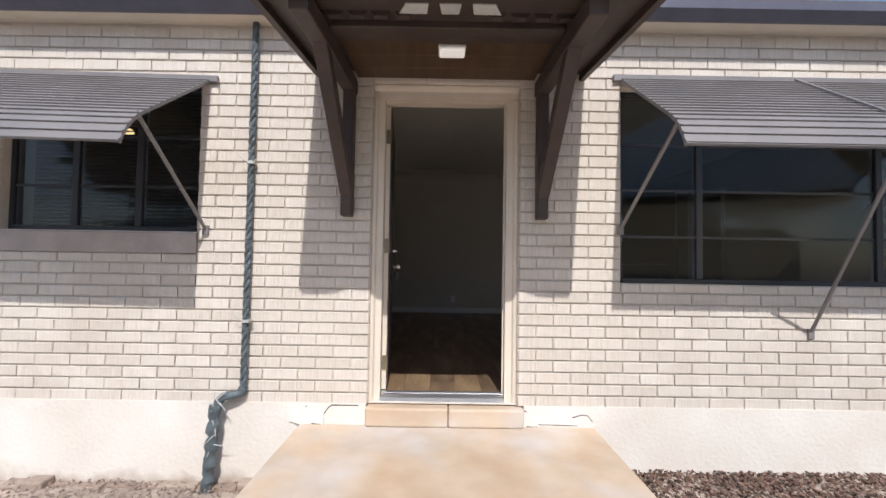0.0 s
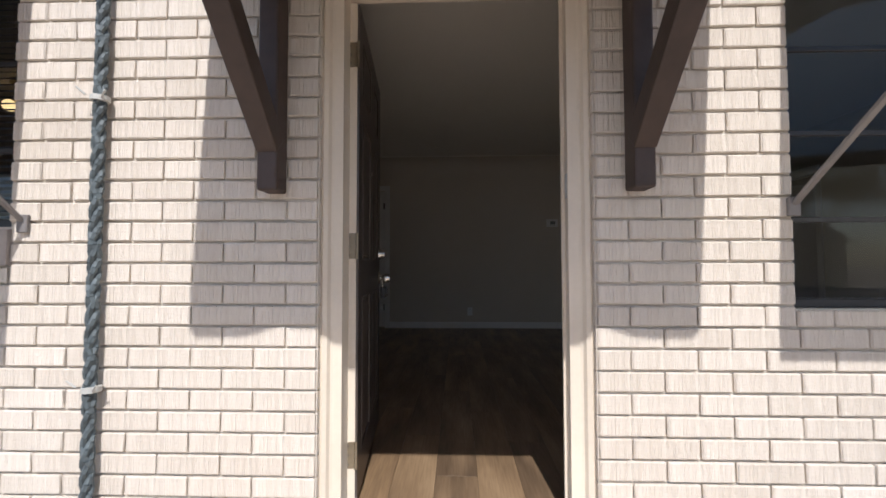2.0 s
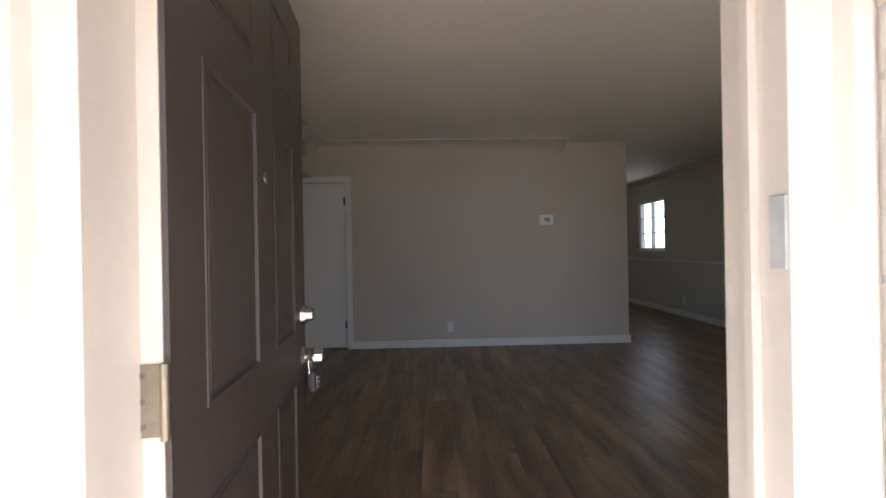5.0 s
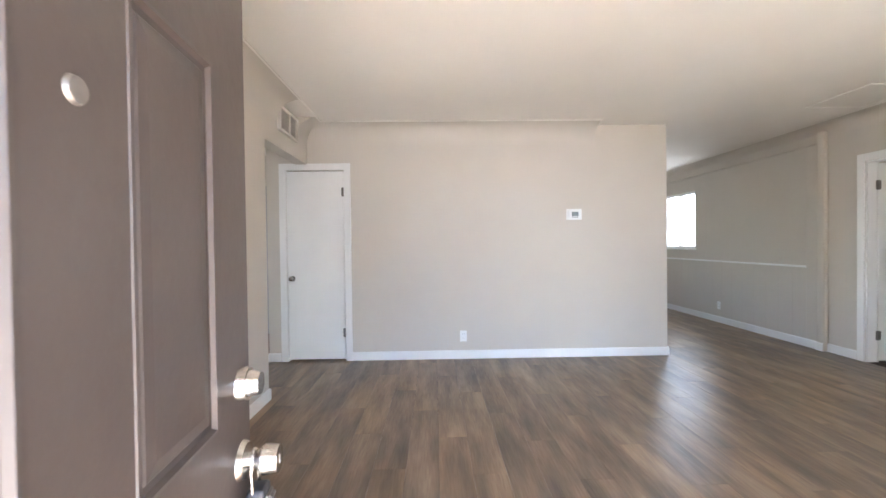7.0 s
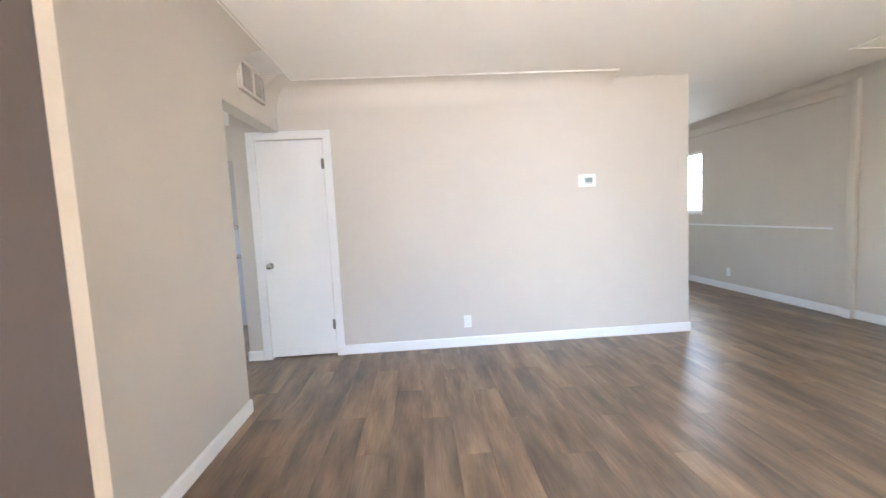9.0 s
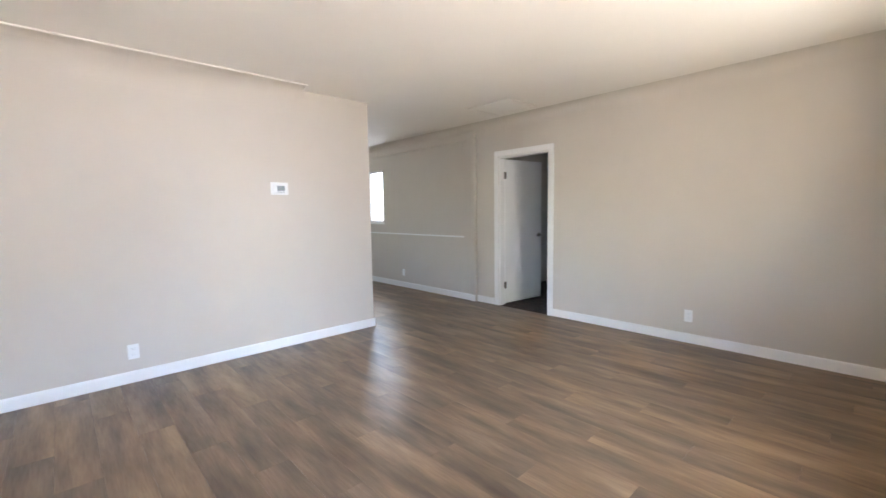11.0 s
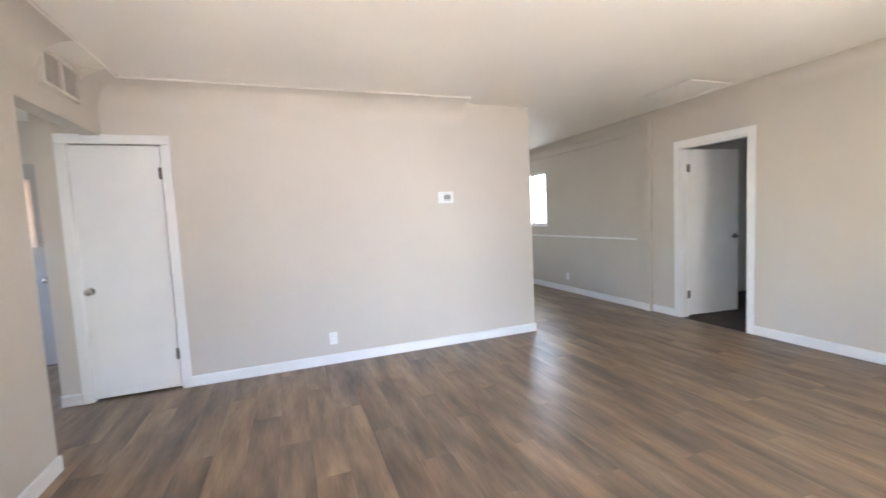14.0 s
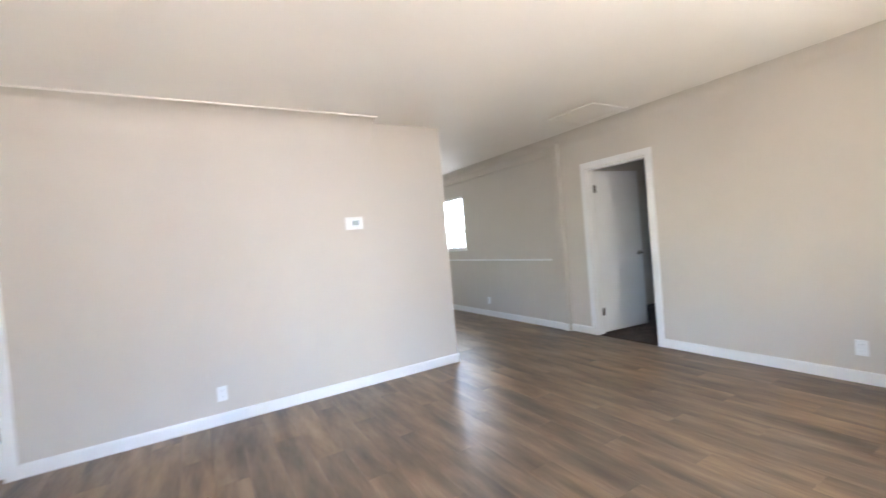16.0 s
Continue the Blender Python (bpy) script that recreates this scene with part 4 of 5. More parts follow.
wd = thing("dry_weed", (-0.80, -0.10, -0.56), "dry dark weed stalk by the slab edge", "weed")
wb = bmesh.new()
rg = random.Random(3)
for i in range(26):
    a = rg.uniform(0, 6.28)
    cyl(wb, (0, 0, 0), (0.04 * math.cos(a) + 0.03, 0.04 * math.sin(a), rg.uniform(0.05, 0.13)), 0.003, 0.001, 4)
part("leaf_tuft", wb, M_LATTICE, wd)
part("stalk", cyl(bmesh.new(), (0.02, 0, 0.05), (0.035, -0.01, 0.26), 0.003, 0.002, 6), M_BARK, wd)


# ---- across the street: trees and houses seen in the glass ----
def tree(at, h, seed):
    rg = random.Random(seed)
    e = thing("tree", at, "green leafy street tree beyond the yard", "tree", "street trees")
    tb = bmesh.new()
    cyl(tb, (0, 0, -0.1), (0.1, 0, h * 0.45), 0.16, 0.10, 10)
    tips = []
    for i in range(7):
        a = i * 0.9 + rg.uniform(-0.3, 0.3)
        b = Vector((math.cos(a) * h * 0.26, math.sin(a) * h * 0.26, h * rg.uniform(0.62, 0.9)))
        cyl(tb, (0.1, 0, h * rg.uniform(0.36, 0.45)), b, 0.06, 0.02, 7)
        tips.append(b)
    part("trunk", tb, M_BARK, e)
    vs, fs = [], []
    for i in range(1900):
        c = rg.choice(tips)
        p = c + Vector((rg.gauss(0, h * 0.10), rg.gauss(0, h * 0.10), rg.gauss(0, h * 0.085)))
        u = Vector((rg.gauss(0, 1), rg.gauss(0, 1), rg.gauss(0, 1))).normalized()
        w = u.orthogonal().normalized()
        s = rg.uniform(0.08, 0.2)
        b0 = len(vs)
        vs += [p - u * s, p + w * s * 0.5, p + u * s, p - w * s * 0.5]
        fs.append((b0, b0 + 1, b0 + 2, b0 + 3))
    me = bpy.data.meshes.new("crown")
    me.from_pydata([tuple(v) for v in vs], [], fs)
    me.materials.append(M_LEAF)
    c = new("crown", me)
    c.parent = e


for x, y, h, s in ((-7, -8, 5.5, 1), (5.5, -7.8, 5, 2), (9.5, -19, 7, 3), (-1.5, -21, 6.5, 4), (15, -20, 7.5, 5), (-13, -20, 7, 6), (4.5, -20, 6.5, 7), (12, -19.5, 6, 8), (0.8, -19, 5.5, 9), (7, -20.5, 7.5, 10), (18.5, -20, 7, 11), (-5, -19.5, 6.5, 12), (-9, -20.5, 6, 13)):
    tree((x, y, -0.5), h, s)


def far_house(x, y, w, seed):
    e = thing("house", (x, y, -0.5), "low tan house across the street with a dark roof", "house", "houses across the street")
    part("wall", boxm(-w / 2, -4, 0, w / 2, 0, 2.7), M_FARWALL, e)
    r = bmesh.new()
    prism(r, [(-4.5, 2.7), (0.5, 2.7), (-2, 4.1)], "x", -w / 2 - 0.4, w / 2 + 0.4)
    part("roof", r, M_ROOF, e)
    for i in range(3):
        wx = -w / 2 + (i + 0.5) * w / 3
        f = part("window", boxm(wx - 0.7, 0.001, 1.0, wx + 0.7, 0.06, 2.1), M_BLACKFR, e)


for x in (-16, 1.5, 18):
    far_house(x, -24, 11, int(x))

# ---- closet door in the back wall ----
def flush_door(name, at, rot, w, h, label, knob_u, knob_z, hinges, lever=False, t=0.036):
    e = thing(name, at, label, "door")
    e.rotation_euler = (0, 0, radians(rot))
    part("leaf", boxm(0, 0, 0, w, t, h, bevel=0.002), M_WHITE, e)
    for s in (-1, 1):
        y = -0.0002 if s < 0 else t + 0.0002
        kb = bmesh.new()
        cyl(kb, (knob_u, y, knob_z), (knob_u, y + s * 0.008, knob_z), 0.031, 0.028, 20)
        cyl(kb, (knob_u, y + s * 0.008, knob_z), (knob_u, y + s * 0.035, knob_z), 0.011, 0.011, 14)
        if lever:
            cyl(kb, (knob_u + 0.008, y + s * 0.04, knob_z), (knob_u - 0.1, y + s * 0.045, knob_z - 0.004), 0.010, 0.007, 12)
        else:
            bmesh.ops.create_uvsphere(kb, u_segments=18, v_segments=12, radius=0.027, matrix=Matrix.Translation((knob_u, y + s * 0.05, knob_z)) @ Matrix.Diagonal((1, 0.75, 1, 1)))
        part("knob", kb, M_CHROME, e, "satin nickel knob", True)
    for u, z in hinges:
        hb = bmesh.new()
        box(hb, u - 0.016, -0.003, z - 0.045, u + 0.016, -0.0003, z + 0.045, bevel=0.001)
        cyl(hb, (u, -0.006, z - 0.047), (u, -0.006, z + 0.047), 0.006, n=10)
        part("hinge", hb, M_DARKMETAL, e, "aged metal hinge", True)
    return e


flush_door("closet_door", (-1.472, YB + 0.004, 0.02), 0, 0.594, 1.99, "white painted flush closet door, closed in the back wall", 0.045, 0.86, [(0.588, 0.28), (0.588, 1.77)])
cl = thing("closet_lining", (0, 0, 0), "white jamb lining round the closet door", "door jamb", kind="structure")
part("jamb", boxm(-1.479, YB + 0.002, 0, -1.4745, YB + 0.11, 2.017), M_WHITE, cl)
part("jamb", boxm(-0.8755, YB + 0.002, 0, -0.871, YB + 0.11, 2.017), M_WHITE, cl)
part("back_panel", boxm(-1.474, YB + 0.09, 0, -0.876, YB + 0.11, 2.012), M_WALL, cl)

# bedroom door standing open into the next room, hinged at the far jamb
bd = flush_door("bedroom_door", (XR + 0.10, 4.224, 0.018), -7, 0.735, 1.955, "white flush bedroom door standing open, dark carpet beyond", 0.675, 0.915, [], True)
for z in (0.25, 1.74):
    hb = bmesh.new()
    box(hb, -0.018, -0.002, z - 0.045, 0.03, -0.0003, z + 0.045, bevel=0.001)
    cyl(hb, (-0.004, -0.006, z - 0.047), (-0.004, -0.006, z + 0.047), 0.007, n=10)
    part("hinge", hb, M_DARKMETAL, bd, "aged square metal hinge", True)

# half-glazed back door at the end of the hall
hd = thing("back_door", (-3.085, 6.02, 0.003), "grey half-glazed back door at the hall end", "door")
part("leaf", slab_with_holes("x", 0.0, 0.86, 0.0, 2.056, 0.0, 0.044, [(0.13, 0.72, 1.25, 1.86)]), plain("grey_door_paint", (0.42, 0.40, 0.39), 0.5, vary=0.05), hd)
gp = part("pane", boxm(0.131, 0.018, 1.251, 0.719, 0.023, 1.859), M_GLASS, hd)
gp.visible_shadow = False
# added sheer cloth, tinted pinkish to turn the pane's light into a dim glow
sc_ = bmesh.new()
ring_ = [[sc_.verts.new((0.10 + 0.65 * i / 60, -0.016 + 0.007 * math.sin(i * 0.95), z)) for i in range(61)] for z in (1.22, 1.90)]
for i in range(60):
    sc_.faces.new((ring_[0][i], ring_[0][i + 1], ring_[1][i + 1], ring_[1][i]))
bmesh.ops.solidify(sc_, geom=sc_.faces, thickness=0.0015)
shr = thing("glow_sheer", (-3.085, 6.02, 0.003), "pale pinkish sheer cloth added to dim the back door glass", "curtain")
part("cloth", sc_, M_SHEER, shr, smooth=True)
part("rod", cyl(bmesh.new(), (0.08, -0.016, 1.89), (0.77, -0.016, 1.89), 0.005, n=8), M_PALE, shr)
kb = bmesh.new()
cyl(kb, (0.79, -0.0003, 0.88), (0.79, -0.03, 0.88), 0.03, 0.012, 16)
bmesh.ops.create_uvsphere(kb, u_segments=14, v_segments=9, radius=0.027, matrix=Matrix.Translation((0.79, -0.05, 0.88)))
part("knob", kb, M_CHROME, hd, smooth=True)
part("deadbolt", cyl(bmesh.new(), (0.79, -0.0003, 1.24), (0.79, -0.025, 1.24), 0.027, 0.022, 16), M_CHROME, hd, smooth=True)

# ---- fixtures on the walls ----
th_ = thing("thermostat", (1.572, YB, 1.527), "white wall thermostat with a small grey display", "thermostat")
part("back_plate", boxm(-0.083, -0.008, -0.058, 0.083, -0.0005, 0.058, bevel=0.003, seg=2), M_PLASTIC, th_)
part("body", boxm(-0.062, -0.03, -0.043, 0.062, -0.0085, 0.043, bevel=0.006, seg=3), M_PLASTIC, th_)
part("display", boxm(-0.032, -0.0325, -0.022, 0.040, -0.0302, 0.024, bevel=0.001), M_GREYP, th_, "grey display")
for i in range(3):
    part("button", boxm(-0.030 + i * 0.024, -0.0325, -0.037, -0.014 + i * 0.024, -0.0302, -0.028, bevel=0.001), M_GREYP, th_)


def outlet(at, rot, label="white duplex wall outlet above the baseboard"):
    e = thing("wall_outlet", at, label, "outlet", "wall outlets")
    e.rotation_euler = (0, 0, radians(rot))
    part("cover_plate", boxm(-0.036, -0.006, -0.058, 0.036, -0.0006, 0.058, bevel=0.003, seg=2), M_PLASTIC, e)
    for z in (-0.024, 0.024):
        s = part("socket", boxm(-0.017, -0.0085, z - 0.015, 0.017, -0.0062, z + 0.015, bevel=0.004, seg=2), M_PLASTIC, e)
        for x in (-0.007, 0.007):
            part("slot", boxm(x - 0.0012, -0.0092, z - 0.004, x + 0.0012, -0.0087, z + 0.006), M_GREYP, s)


outlet((0.374, YB, 0.243), 0)
outlet((XR, 1.93, 0.262), -90)
outlet((XR - 0.007, 6.36, 0.25), -90)
outlet((2.42, YI, 0.25), 180)

# return air grille over the hall opening
vt = thing("air_vent", (XL, 4.03, 2.325), "greige painted double air grille above the hall opening", "vent")
vb = slab_with_holes("y", -0.235, 0.23, -0.10, 0.115, -0.0, 0.03, [(-0.212, -0.014, -0.08, 0.095), (0.014, 0.208, -0.08, 0.095)])
bmesh.ops.translate(vb, vec=(0.001, 0, 0), verts=vb.verts)
part("frame", vb, M_WALL, vt)
part("backing", boxm(0.0008, -0.212, -0.08, 0.003, 0.208, 0.095), M_VENT, vt)
for c in (-0.106, 0.106):
    for i in range(13):
        sl = bmesh.new()
        z = -0.07 + i * 0.0127
        prism(sl, [(0.004, z), (0.018, z + 0.008), (0.0185, z + 0.0095), (0.004, z + 0.0015)], "y", c - 0.093, c + 0.093)
        part("slat", sl, M_VENT, vt)

# attic hatch in the ceiling
ah = thing("attic_hatch", (3.86, 3.78, H), "off-white flush attic hatch in the ceiling", "hatch", kind="structure")
part("panel", boxm(-0.24, -0.27, -0.006, 0.24, 0.27, -0.0005), M_CEIL, ah)
for a in ((-0.27, -0.30, 0.27, -0.272), (-0.27, 0.272, 0.27, 0.30)):
    part("trim_strip", boxm(a[0], a[1], -0.012, a[2], a[3], -0.0005, bevel=0.002), M_CEIL, ah)
for a in ((-0.27, -0.2715, -0.242, 0.2715), (0.242, -0.2715, 0.27, 0.2715)):
    part("trim_strip", boxm(a[0], a[1], -0.012, a[2], a[3], -0.0005, bevel=0.002), M_CEIL, ah)

# far window on the side wall
fw = thing("window_3", (XR + 0.05, 7.39, 1.10), "white-framed side window with small panes, bright outside", "window", kind="structure")
part("frame", slab_with_holes("y", -0.459, 0.459, 0.001, 0.949, -0.03, 0.03, [(-0.42, -0.018, 0.04, 0.91), (0.018, 0.42, 0.04, 0.91)]), M_WHITE, fw)
for c in (-0.219, 0.219):
    for z in (0.33, 0.62):
        part("glazing_bar", boxm(-0.01, c - 0.20, z - 0.008, 0.01, c + 0.20, z + 0.008), M_WHITE, fw)
    p = part("pane", boxm(0.011, c - 0.2005, 0.041, 0.015, c + 0.2005, 0.909), M_GLASS, fw)
    p.visible_shadow = False
part("sill", boxm(-0.085, -0.48, -0.022, -0.0315, 0.48, 0.0, bevel=0.004), M_WHITE, fw)


# ---- curtains, rod ----
def curtain(name, a, b, top, bot, depth, pleats, flare, lean, label, seed):
    """A pleated grommet panel from plan point a to plan point b; flare pushes the hem away along the line."""
    e = thing(name, (*a, bot), label, "curtain", "window curtains")
    A, B = Vector((*a, 0)), Vector((*b, 0))
    d = B - A
    nrm = Vector((-d.y, d.x, 0)).normalized()
    nu, nv = pleats * 14, 40
    bm = bmesh.new()
    uvl = bm.loops.layers.uv.new("uv")
    grid = []
    rg = random.Random(seed)
    ph = [rg.uniform(-0.25, 0.25) for _ in range(pleats + 1)]
    for j in range(nv + 1):
        v = j / nv
        row = []
        for i in range(nu + 1):
            u = i / nu
            w = math.sin(2 * math.pi * (u * pleats) + ph[int(u * pleats)] * (1 - v) * math.sin(math.pi * ((u * pleats) % 1)))
            dep = depth * (0.75 + 0.45 * (1 - v))
            p = A + d * (u + flare * (1 - v) * (u - 0.1)) + nrm * (w * dep + 0.012 * math.sin(5 * v + 3 * u)) + Vector((0, lean * u * (1 - v), 0))
            p.z = bot + (top - bot) * v + 0.006 * math.sin(11 * u) * (1 - v)
            row.append(bm.verts.new(p - Vector((*a, bot))))
        grid.append(row)
    acc = [0.0]
    for i in range(nu):
        acc.append(acc[-1] + (grid[nv // 2][i + 1].co - grid[nv // 2][i].co).length)
    for j in range(nv):
        for i in range(nu):
            f = bm.faces.new((grid[j][i], grid[j][i + 1], grid[j + 1][i + 1], grid[j + 1][i]))
            for lp, (ii, jj) in zip(f.loops, ((i, j), (i + 1, j), (i + 1, j + 1), (i, j + 1))):
                lp[uvl].uv = (acc[ii], (top - bot) * jj / nv)
    bmesh.ops.solidify(bm, geom=bm.faces, thickness=0.0022)
    part("cloth", bm, M_CURTAIN, e, "blue-grey fern print on cream", True)
    for i in range(pleats * 2):
        u = (i + 0.5) / (pleats * 2)
        c = A + d * u - Vector((*a, 0))
        rb = bmesh.new()
        ringm = Matrix.Translation((c.x, c.y, top - bot - 0.05)) @ d.to_track_quat("Z", "Y").to_matrix().to_4x4()
        seg = 16
        r0 = [[rb.verts.new(ringm @ Vector(((0.021 + 0.005 * math.cos(q)) * math.cos(t), (0.021 + 0.005 * math.cos(q)) * math.sin(t), 0.005 * math.sin(q)))) for q in [k * math.pi / 3 for k in range(6)]] for t in [2 * math.pi * k / seg for k in range(seg)]]
        for k in range(seg):
            for q in range(6):
                rb.faces.new((r0[k][q], r0[(k + 1) % seg][q], r0[(k + 1) % seg][(q + 1) % 6], r0[k][(q + 1) % 6]))
        part("grommet", rb, M_DARKMETAL, e, "dark metal grommet", True)
    return e


YR = YI + 0.10
curtain("curtain", (3.31, YR), (3.93, YR + 0.05), 2.24, 0.17, 0.05, 4, 0.32, 0.20, "cream curtain with blue-grey fern print, gathered by the window", 1)
curtain("curtain", (0.84, YR), (1.40, YR), 2.24, 0.03, 0.045, 5, 0.24, 0.05, "cream curtain with blue-grey fern print, drawn at the window edge", 2)
rd = thing("curtain_rod", (0.72, YR, 2.19), "pale metal curtain rod on wall brackets", "curtain rod")
part("rod", cyl(bmesh.new(), (0, 0, 0), (3.30, 0, 0), 0.0125, n=16), M_PALE, rd, smooth=True)
for x in (0.03, 3.27):
    kb = bmesh.new()
    cyl(kb, (x, -0.0125, 0), (x, -0.0985, 0), 0.007, n=10)
    cyl(kb, (x, -0.092, 0), (x, -0.0988, 0), 0.025, n=14)
    part("bracket", kb, M_PALE, rd)
for x in (-0.02, 3.32):
    fb = bmesh.new()
    bmesh.ops.create_uvsphere(fb, u_segments=14, v_segments=9, radius=0.022, matrix=Matrix.Translation((x, 0, 0)))
    part("finial", fb, M_PALE, rd, smooth=True)

# small diffuser bottle on the sill
bt = thing("sill_diffuser", (3.45, 0.155, 0.787), "small white plug-in air freshener on the sill", "air freshener")
bb = bmesh.new()
prof = [(0.0, 0.0), (0.028, 0.0), (0.034, 0.02), (0.032, 0.06), (0.022, 0.085), (0.012, 0.10), (0.0, 0.102)]
rings = [[bb.verts.new((r * math.cos(2 * math.pi * k / 16), r * math.sin(2 * math.pi * k / 16), z)) for k in range(16)] for r, z in prof[1:-1]]
for r0, r1 in zip(rings, rings[1:]):
    for k in range(16):
        bb.faces.new((r0[k], r0[(k + 1) % 16], r1[(k + 1) % 16], r1[k]))
bb.faces.new(rings[0][::-1])
bb.faces.new(rings[-1])
part("body", bb, M_PLASTIC, bt, smooth=True)
part("wick_cap", cyl(bmesh.new(), (0, 0, 0.1), (0, 0, 0.118), 0.010, 0.008, 12), M_GREYP, bt)

# ceiling lamp of the side room, seen through the small window
sl = thing("ceiling_lamp", (-3.46, 1.87, H), "brass ceiling lamp with two warm bulbs, lit", "ceiling lamp")
part("canopy", cyl(bmesh.new(), (0, 0, -0.03), (0, 0, -0.0005), 0.09, 0.07, 20), M_BRONZE, sl, smooth=True)
part("stem", cyl(bmesh.new(), (0, 0, -0.16), (0, 0, -0.03), 0.01, n=10), M_BRONZE, sl)
part("arm", cyl(bmesh.new(), (-0.12, 0, -0.16), (0.12, 0, -0.16), 0.01, n=10), M_BRONZE, sl)
for x in (-0.12, 0.12):
    b = bmesh.new()
    bmesh.ops.create_uvsphere(b, u_segments=16, v_segments=10, radius=0.05, matrix=Matrix.Translation((x, 0, -0.205)))
    part("bulb", b, M_BULB, sl, "glowing warm bulb", True)
struct("wall_side_room", boxm(-4.4, 3.30, 0, XL - 0.12, 3.42, H), M_WALL, "greige wall between the side room and the hall", "wall")

# ---- floor planks ----
PW, PL = 0.182, 1.22
pm_full = {}


def plank_mesh(w, l):
    key = (round(w, 3), round(l, 3))
    if key not in pm_full:
        pm_full[key] = mesh_of("plank", boxm(0, 0, -0.0035, key[0] - 0.0009, key[1] - 0.0009, 0.0, bevel=0.0003), M_PLANK)
    return pm_full[key]


rg = random.Random(21)
x = XL - 0.11
col = 0
while x < XR - 0.001:
    w = min(PW, XR - x)
    y = YI + 0.0 - (col * 0.43 % PL)
    while y < 8.98:
        a, b = max(y, YI), min(y + PL, 8.99)
        if b - a > 0.05 and not (x + w < XL - 0.002 and b < 3.45):
            ob = new("plank", plank_mesh(w, b - a))
            ob.location = (x, a, 0.0)
            ob.parent = sub
        y += PL
    x += PW
    col += 1
# hall strip beyond the opening
x = XL - 0.112
while x > -3.3:
    x -= PW
    y = 3.43 - (abs(x) * 2.3 % PL)
    while y < 6.0:
        a, b = max(y, 3.43), min(y + PL, 6.0)
        if b - a > 0.05:
            ob = new("plank", plank_mesh(PW, b - a))
            ob.location = (x, a, 0.0)
            ob.parent = sub
        y += PL

# ---- bricks ----
BL, BH, BZ = 0.2265, 0.0745, -0.042
J, JV = 0.0085, 0.006
SILL = (WIN_L[0] - 0.01, WIN_L[1] + 0.01, 0.915, WIN_L[2])
HOLES = [WIN_R, WIN_L, DOOR, SILL]
bm_cache = {}
rgb_ = random.Random(8)


def brick_bm(w, h, d, jit, r):
    bm = boxm(0, 0, 0, w, d, h, bevel=0.0035)
    for v in bm.verts:
        if v.co.y < d * 0.5:
            v.co += Vector((r.uniform(-jit, jit), r.uniform(-jit, jit) * 0.8, r.uniform(-jit, jit)))
    return bm


def brick_mesh(w, h, kind_):
    key = (round(w, 3), round(h, 3), kind_)
    if key not in bm_cache:
        bm_cache[key] = mesh_of("brick", brick_bm(key[0], key[1], 0.0135, 0.0011, random.Random(hash(key) % 999)), M_BRICK)
    return bm_cache[key]


def cells(c0, c1, z0, z1):
    """The parts of a brick's rectangle that lie outside the openings."""
    out = [(c0, c1, z0, z1)]
    for h in HOLES:
        nxt = []
        for a, b, c, d in out:
            if b <= h[0] or a >= h[1] or d <= h[2] or c >= h[3]:
                nxt.append((a, b, c, d))
                continue
            if a < h[0]:
                nxt.append((a, h[0], c, d))
            if b > h[1]:
                nxt.append((h[1], b, c, d))
            m0, m1 = max(a, h[0]), min(b, h[1])
            if c < h[2]:
                nxt.append((m0, m1, c, h[2]))
            if d > h[3]:
                nxt.append((m0, m1, h[3], d))
        out = nxt
    return [q for q in out if q[1] - q[0] > 0.02 and q[3] - q[2] > 0.02]


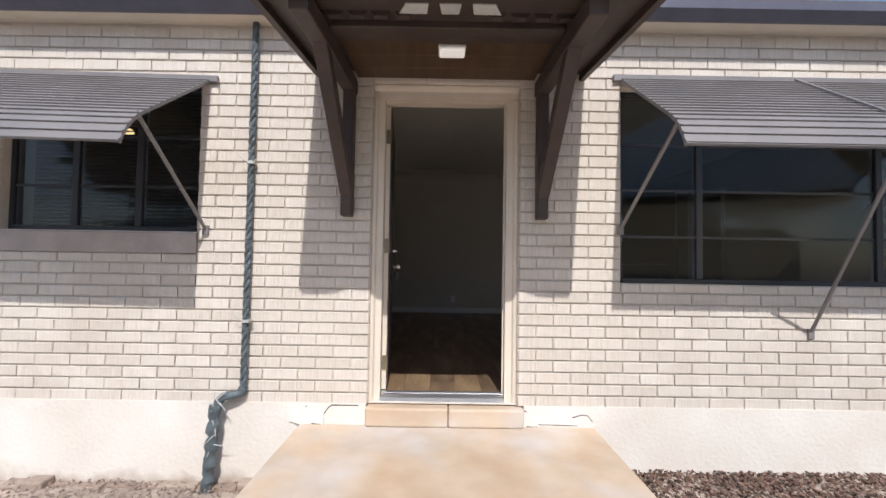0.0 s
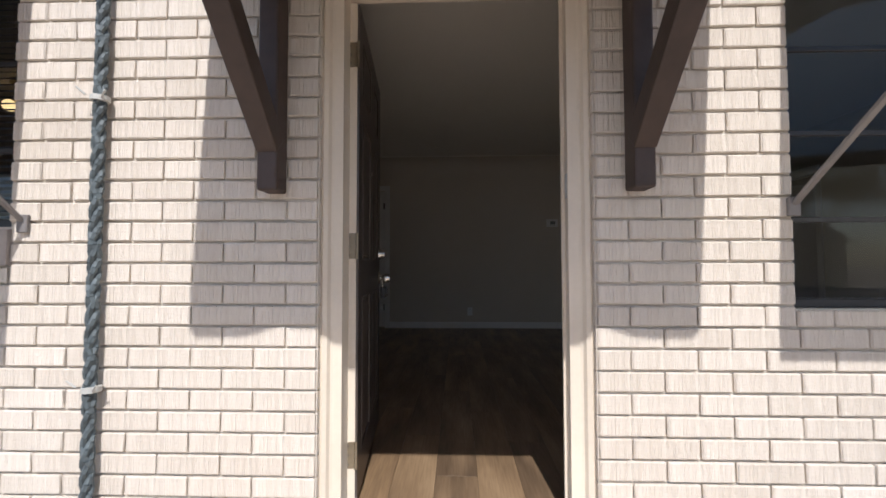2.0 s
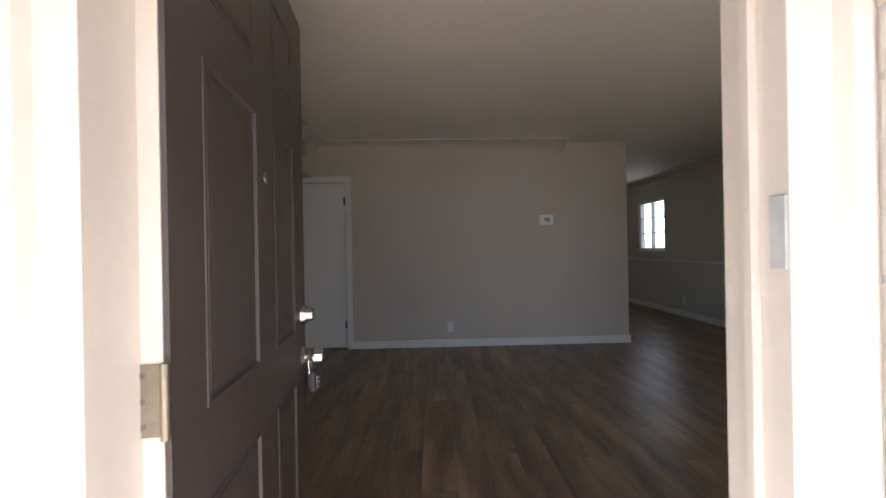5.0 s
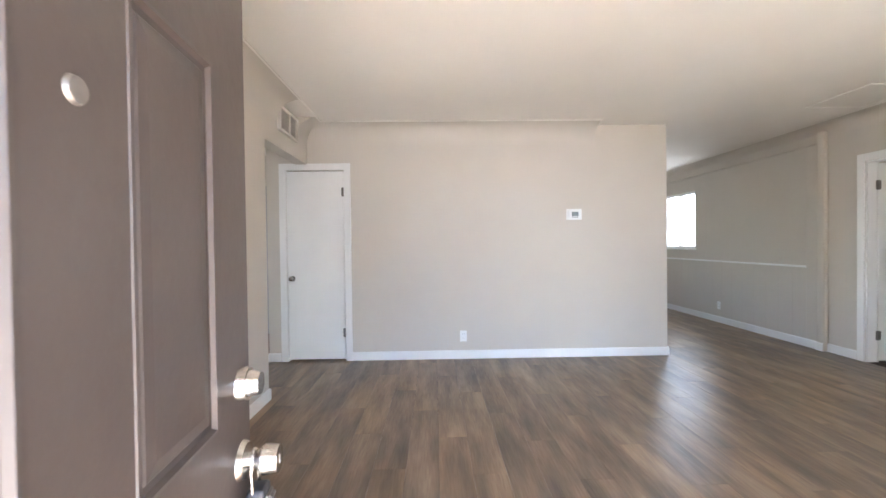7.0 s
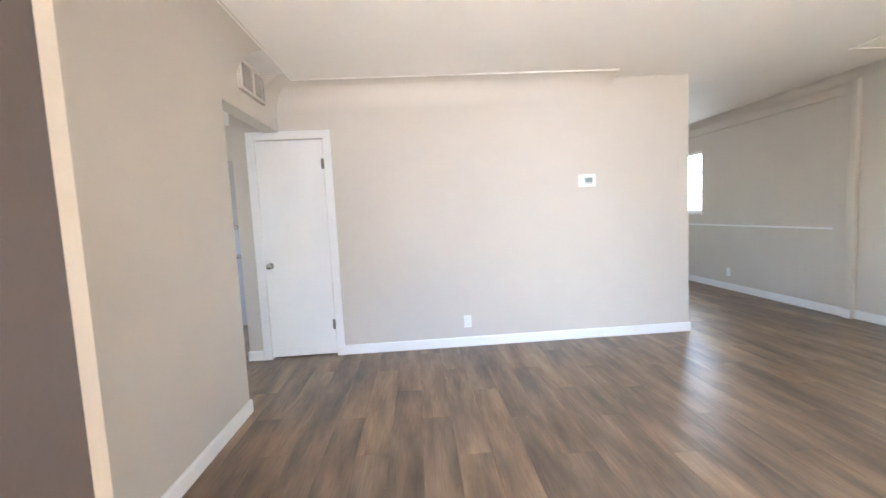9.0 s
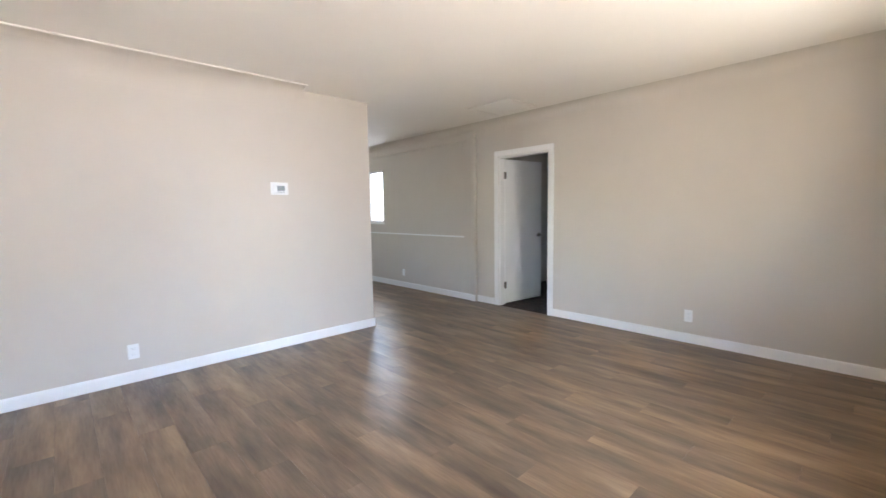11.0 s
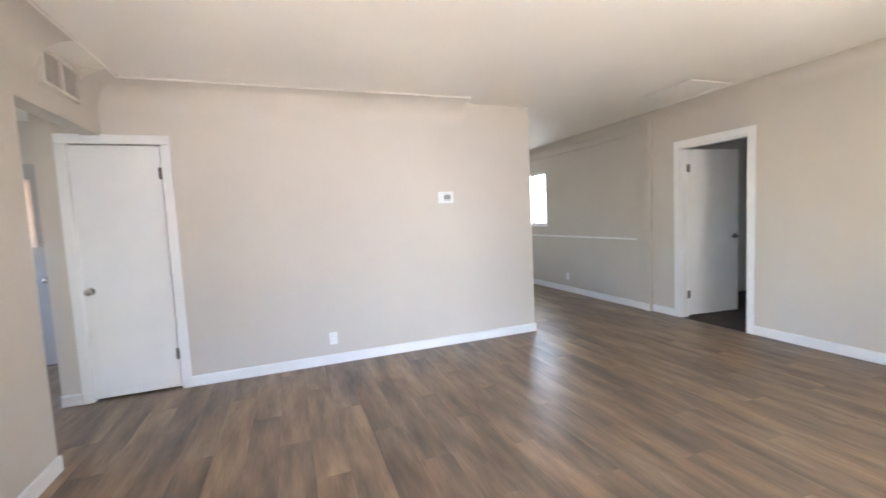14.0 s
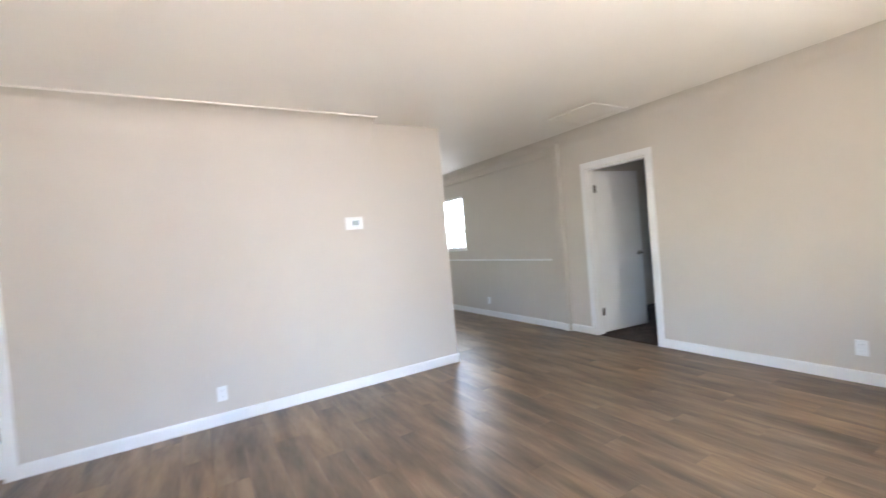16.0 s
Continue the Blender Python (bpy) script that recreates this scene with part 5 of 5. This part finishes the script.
todo = []
k = 0
while BZ + k * BH < 2.43:
    z0 = BZ + k * BH
    z1 = min(z0 + BH, 2.434)
    spans = []
    off = BL / 2 if k % 2 == 0 else 0.0
    c = DOOR[0]
    edges = [c]
    if not off:
        c -= BL / 2
        edges.append(c)
    while c > FX0 + BL:
        c -= BL
        edges.append(c)
    spans += list(zip(edges[1:], edges))
    c = DOOR[1]
    edges = [c]
    if off:
        c += off
        edges.append(c)
    while c < FX1 - BL:
        c += BL
        edges.append(c)
    spans += list(zip(edges, edges[1:]))
    if z1 > DOOR[3]:
        c = DOOR[0] + (0 if k % 2 else -0.0)
        ed = [DOOR[0]] + [DOOR[0] + 0.13 + BL * i - (BL / 2 if k % 2 else 0) for i in range(1, 4)] + [DOOR[1]]
        spans += list(zip(ed, ed[1:]))
    for a, b in spans:
        for q in cells(a, b, z0, z1):
            todo.append((abs((q[0] + q[1]) / 2 - 0.18) + 0.25 * abs(z0 - 1.0), q))
    k += 1
todo.sort(key=lambda t_: t_[0])
vs_, fs_ = [], []
proto = {}
for i, (_, (a, b, c, d)) in enumerate(todo):
    w, h = b - a - JV, d - c - J
    px, pz = a + JV / 2, c + J / 2
    dy = -0.0025 * rgb_.random()
    me = brick_mesh(w, h, i % 3 if abs(w - BL + JV) < 0.003 else 0)
    if i < 300:
        ob = new("brick", me)
        ob.location = (px, dy, pz)
        ob.parent = front
    else:
        key = me.name
        if key not in proto:
            proto[key] = ([tuple(v.co) for v in me.vertices], [tuple(p.vertices) for p in me.polygons])
        pv_, pf_ = proto[key]
        b0 = len(vs_)
        vs_ += [(x_ + px, y_ + dy, z_ + pz) for x_, y_, z_ in pv_]
        fs_ += [tuple(b0 + q for q in f) for f in pf_]
me = bpy.data.meshes.new("brickwork")
me.from_pydata(vs_, [], fs_)
me.materials.append(M_BRICK_REST)
bw = new("brickwork", me)
bw.parent = front
tagged(bw, "cream painted brick courses", kind="stuff")

# brick returns at the door opening
for sx, x0 in ((-1, DOOR[0]), (1, DOOR[1])):
    for j in range(28):
        z = BZ + j * BH
        ob = new("brick", mesh_of("brick", boxm(0, 0, 0, 0.0045, 0.028, BH - J, bevel=0.001), M_BRICK) if j == 0 and sx < 0 else ret)
        ret = ob.data
        ob.location = (x0 + (0.0002 if sx < 0 else -0.0047), -0.002, z + J / 2)
        ob.parent = front
# smooth rendered ledge under the small window
led = bmesh.new()
prism(led, [(-0.010, SILL[2] + 0.004), (-0.010, SILL[3] - 0.012), (0.06, SILL[3] - 0.002), (0.06, SILL[2] + 0.004)], "x", SILL[0] + 0.002, SILL[1] - 0.002)
part("ledge", led, M_LEDGE, front, "smooth taupe ledge under the window")
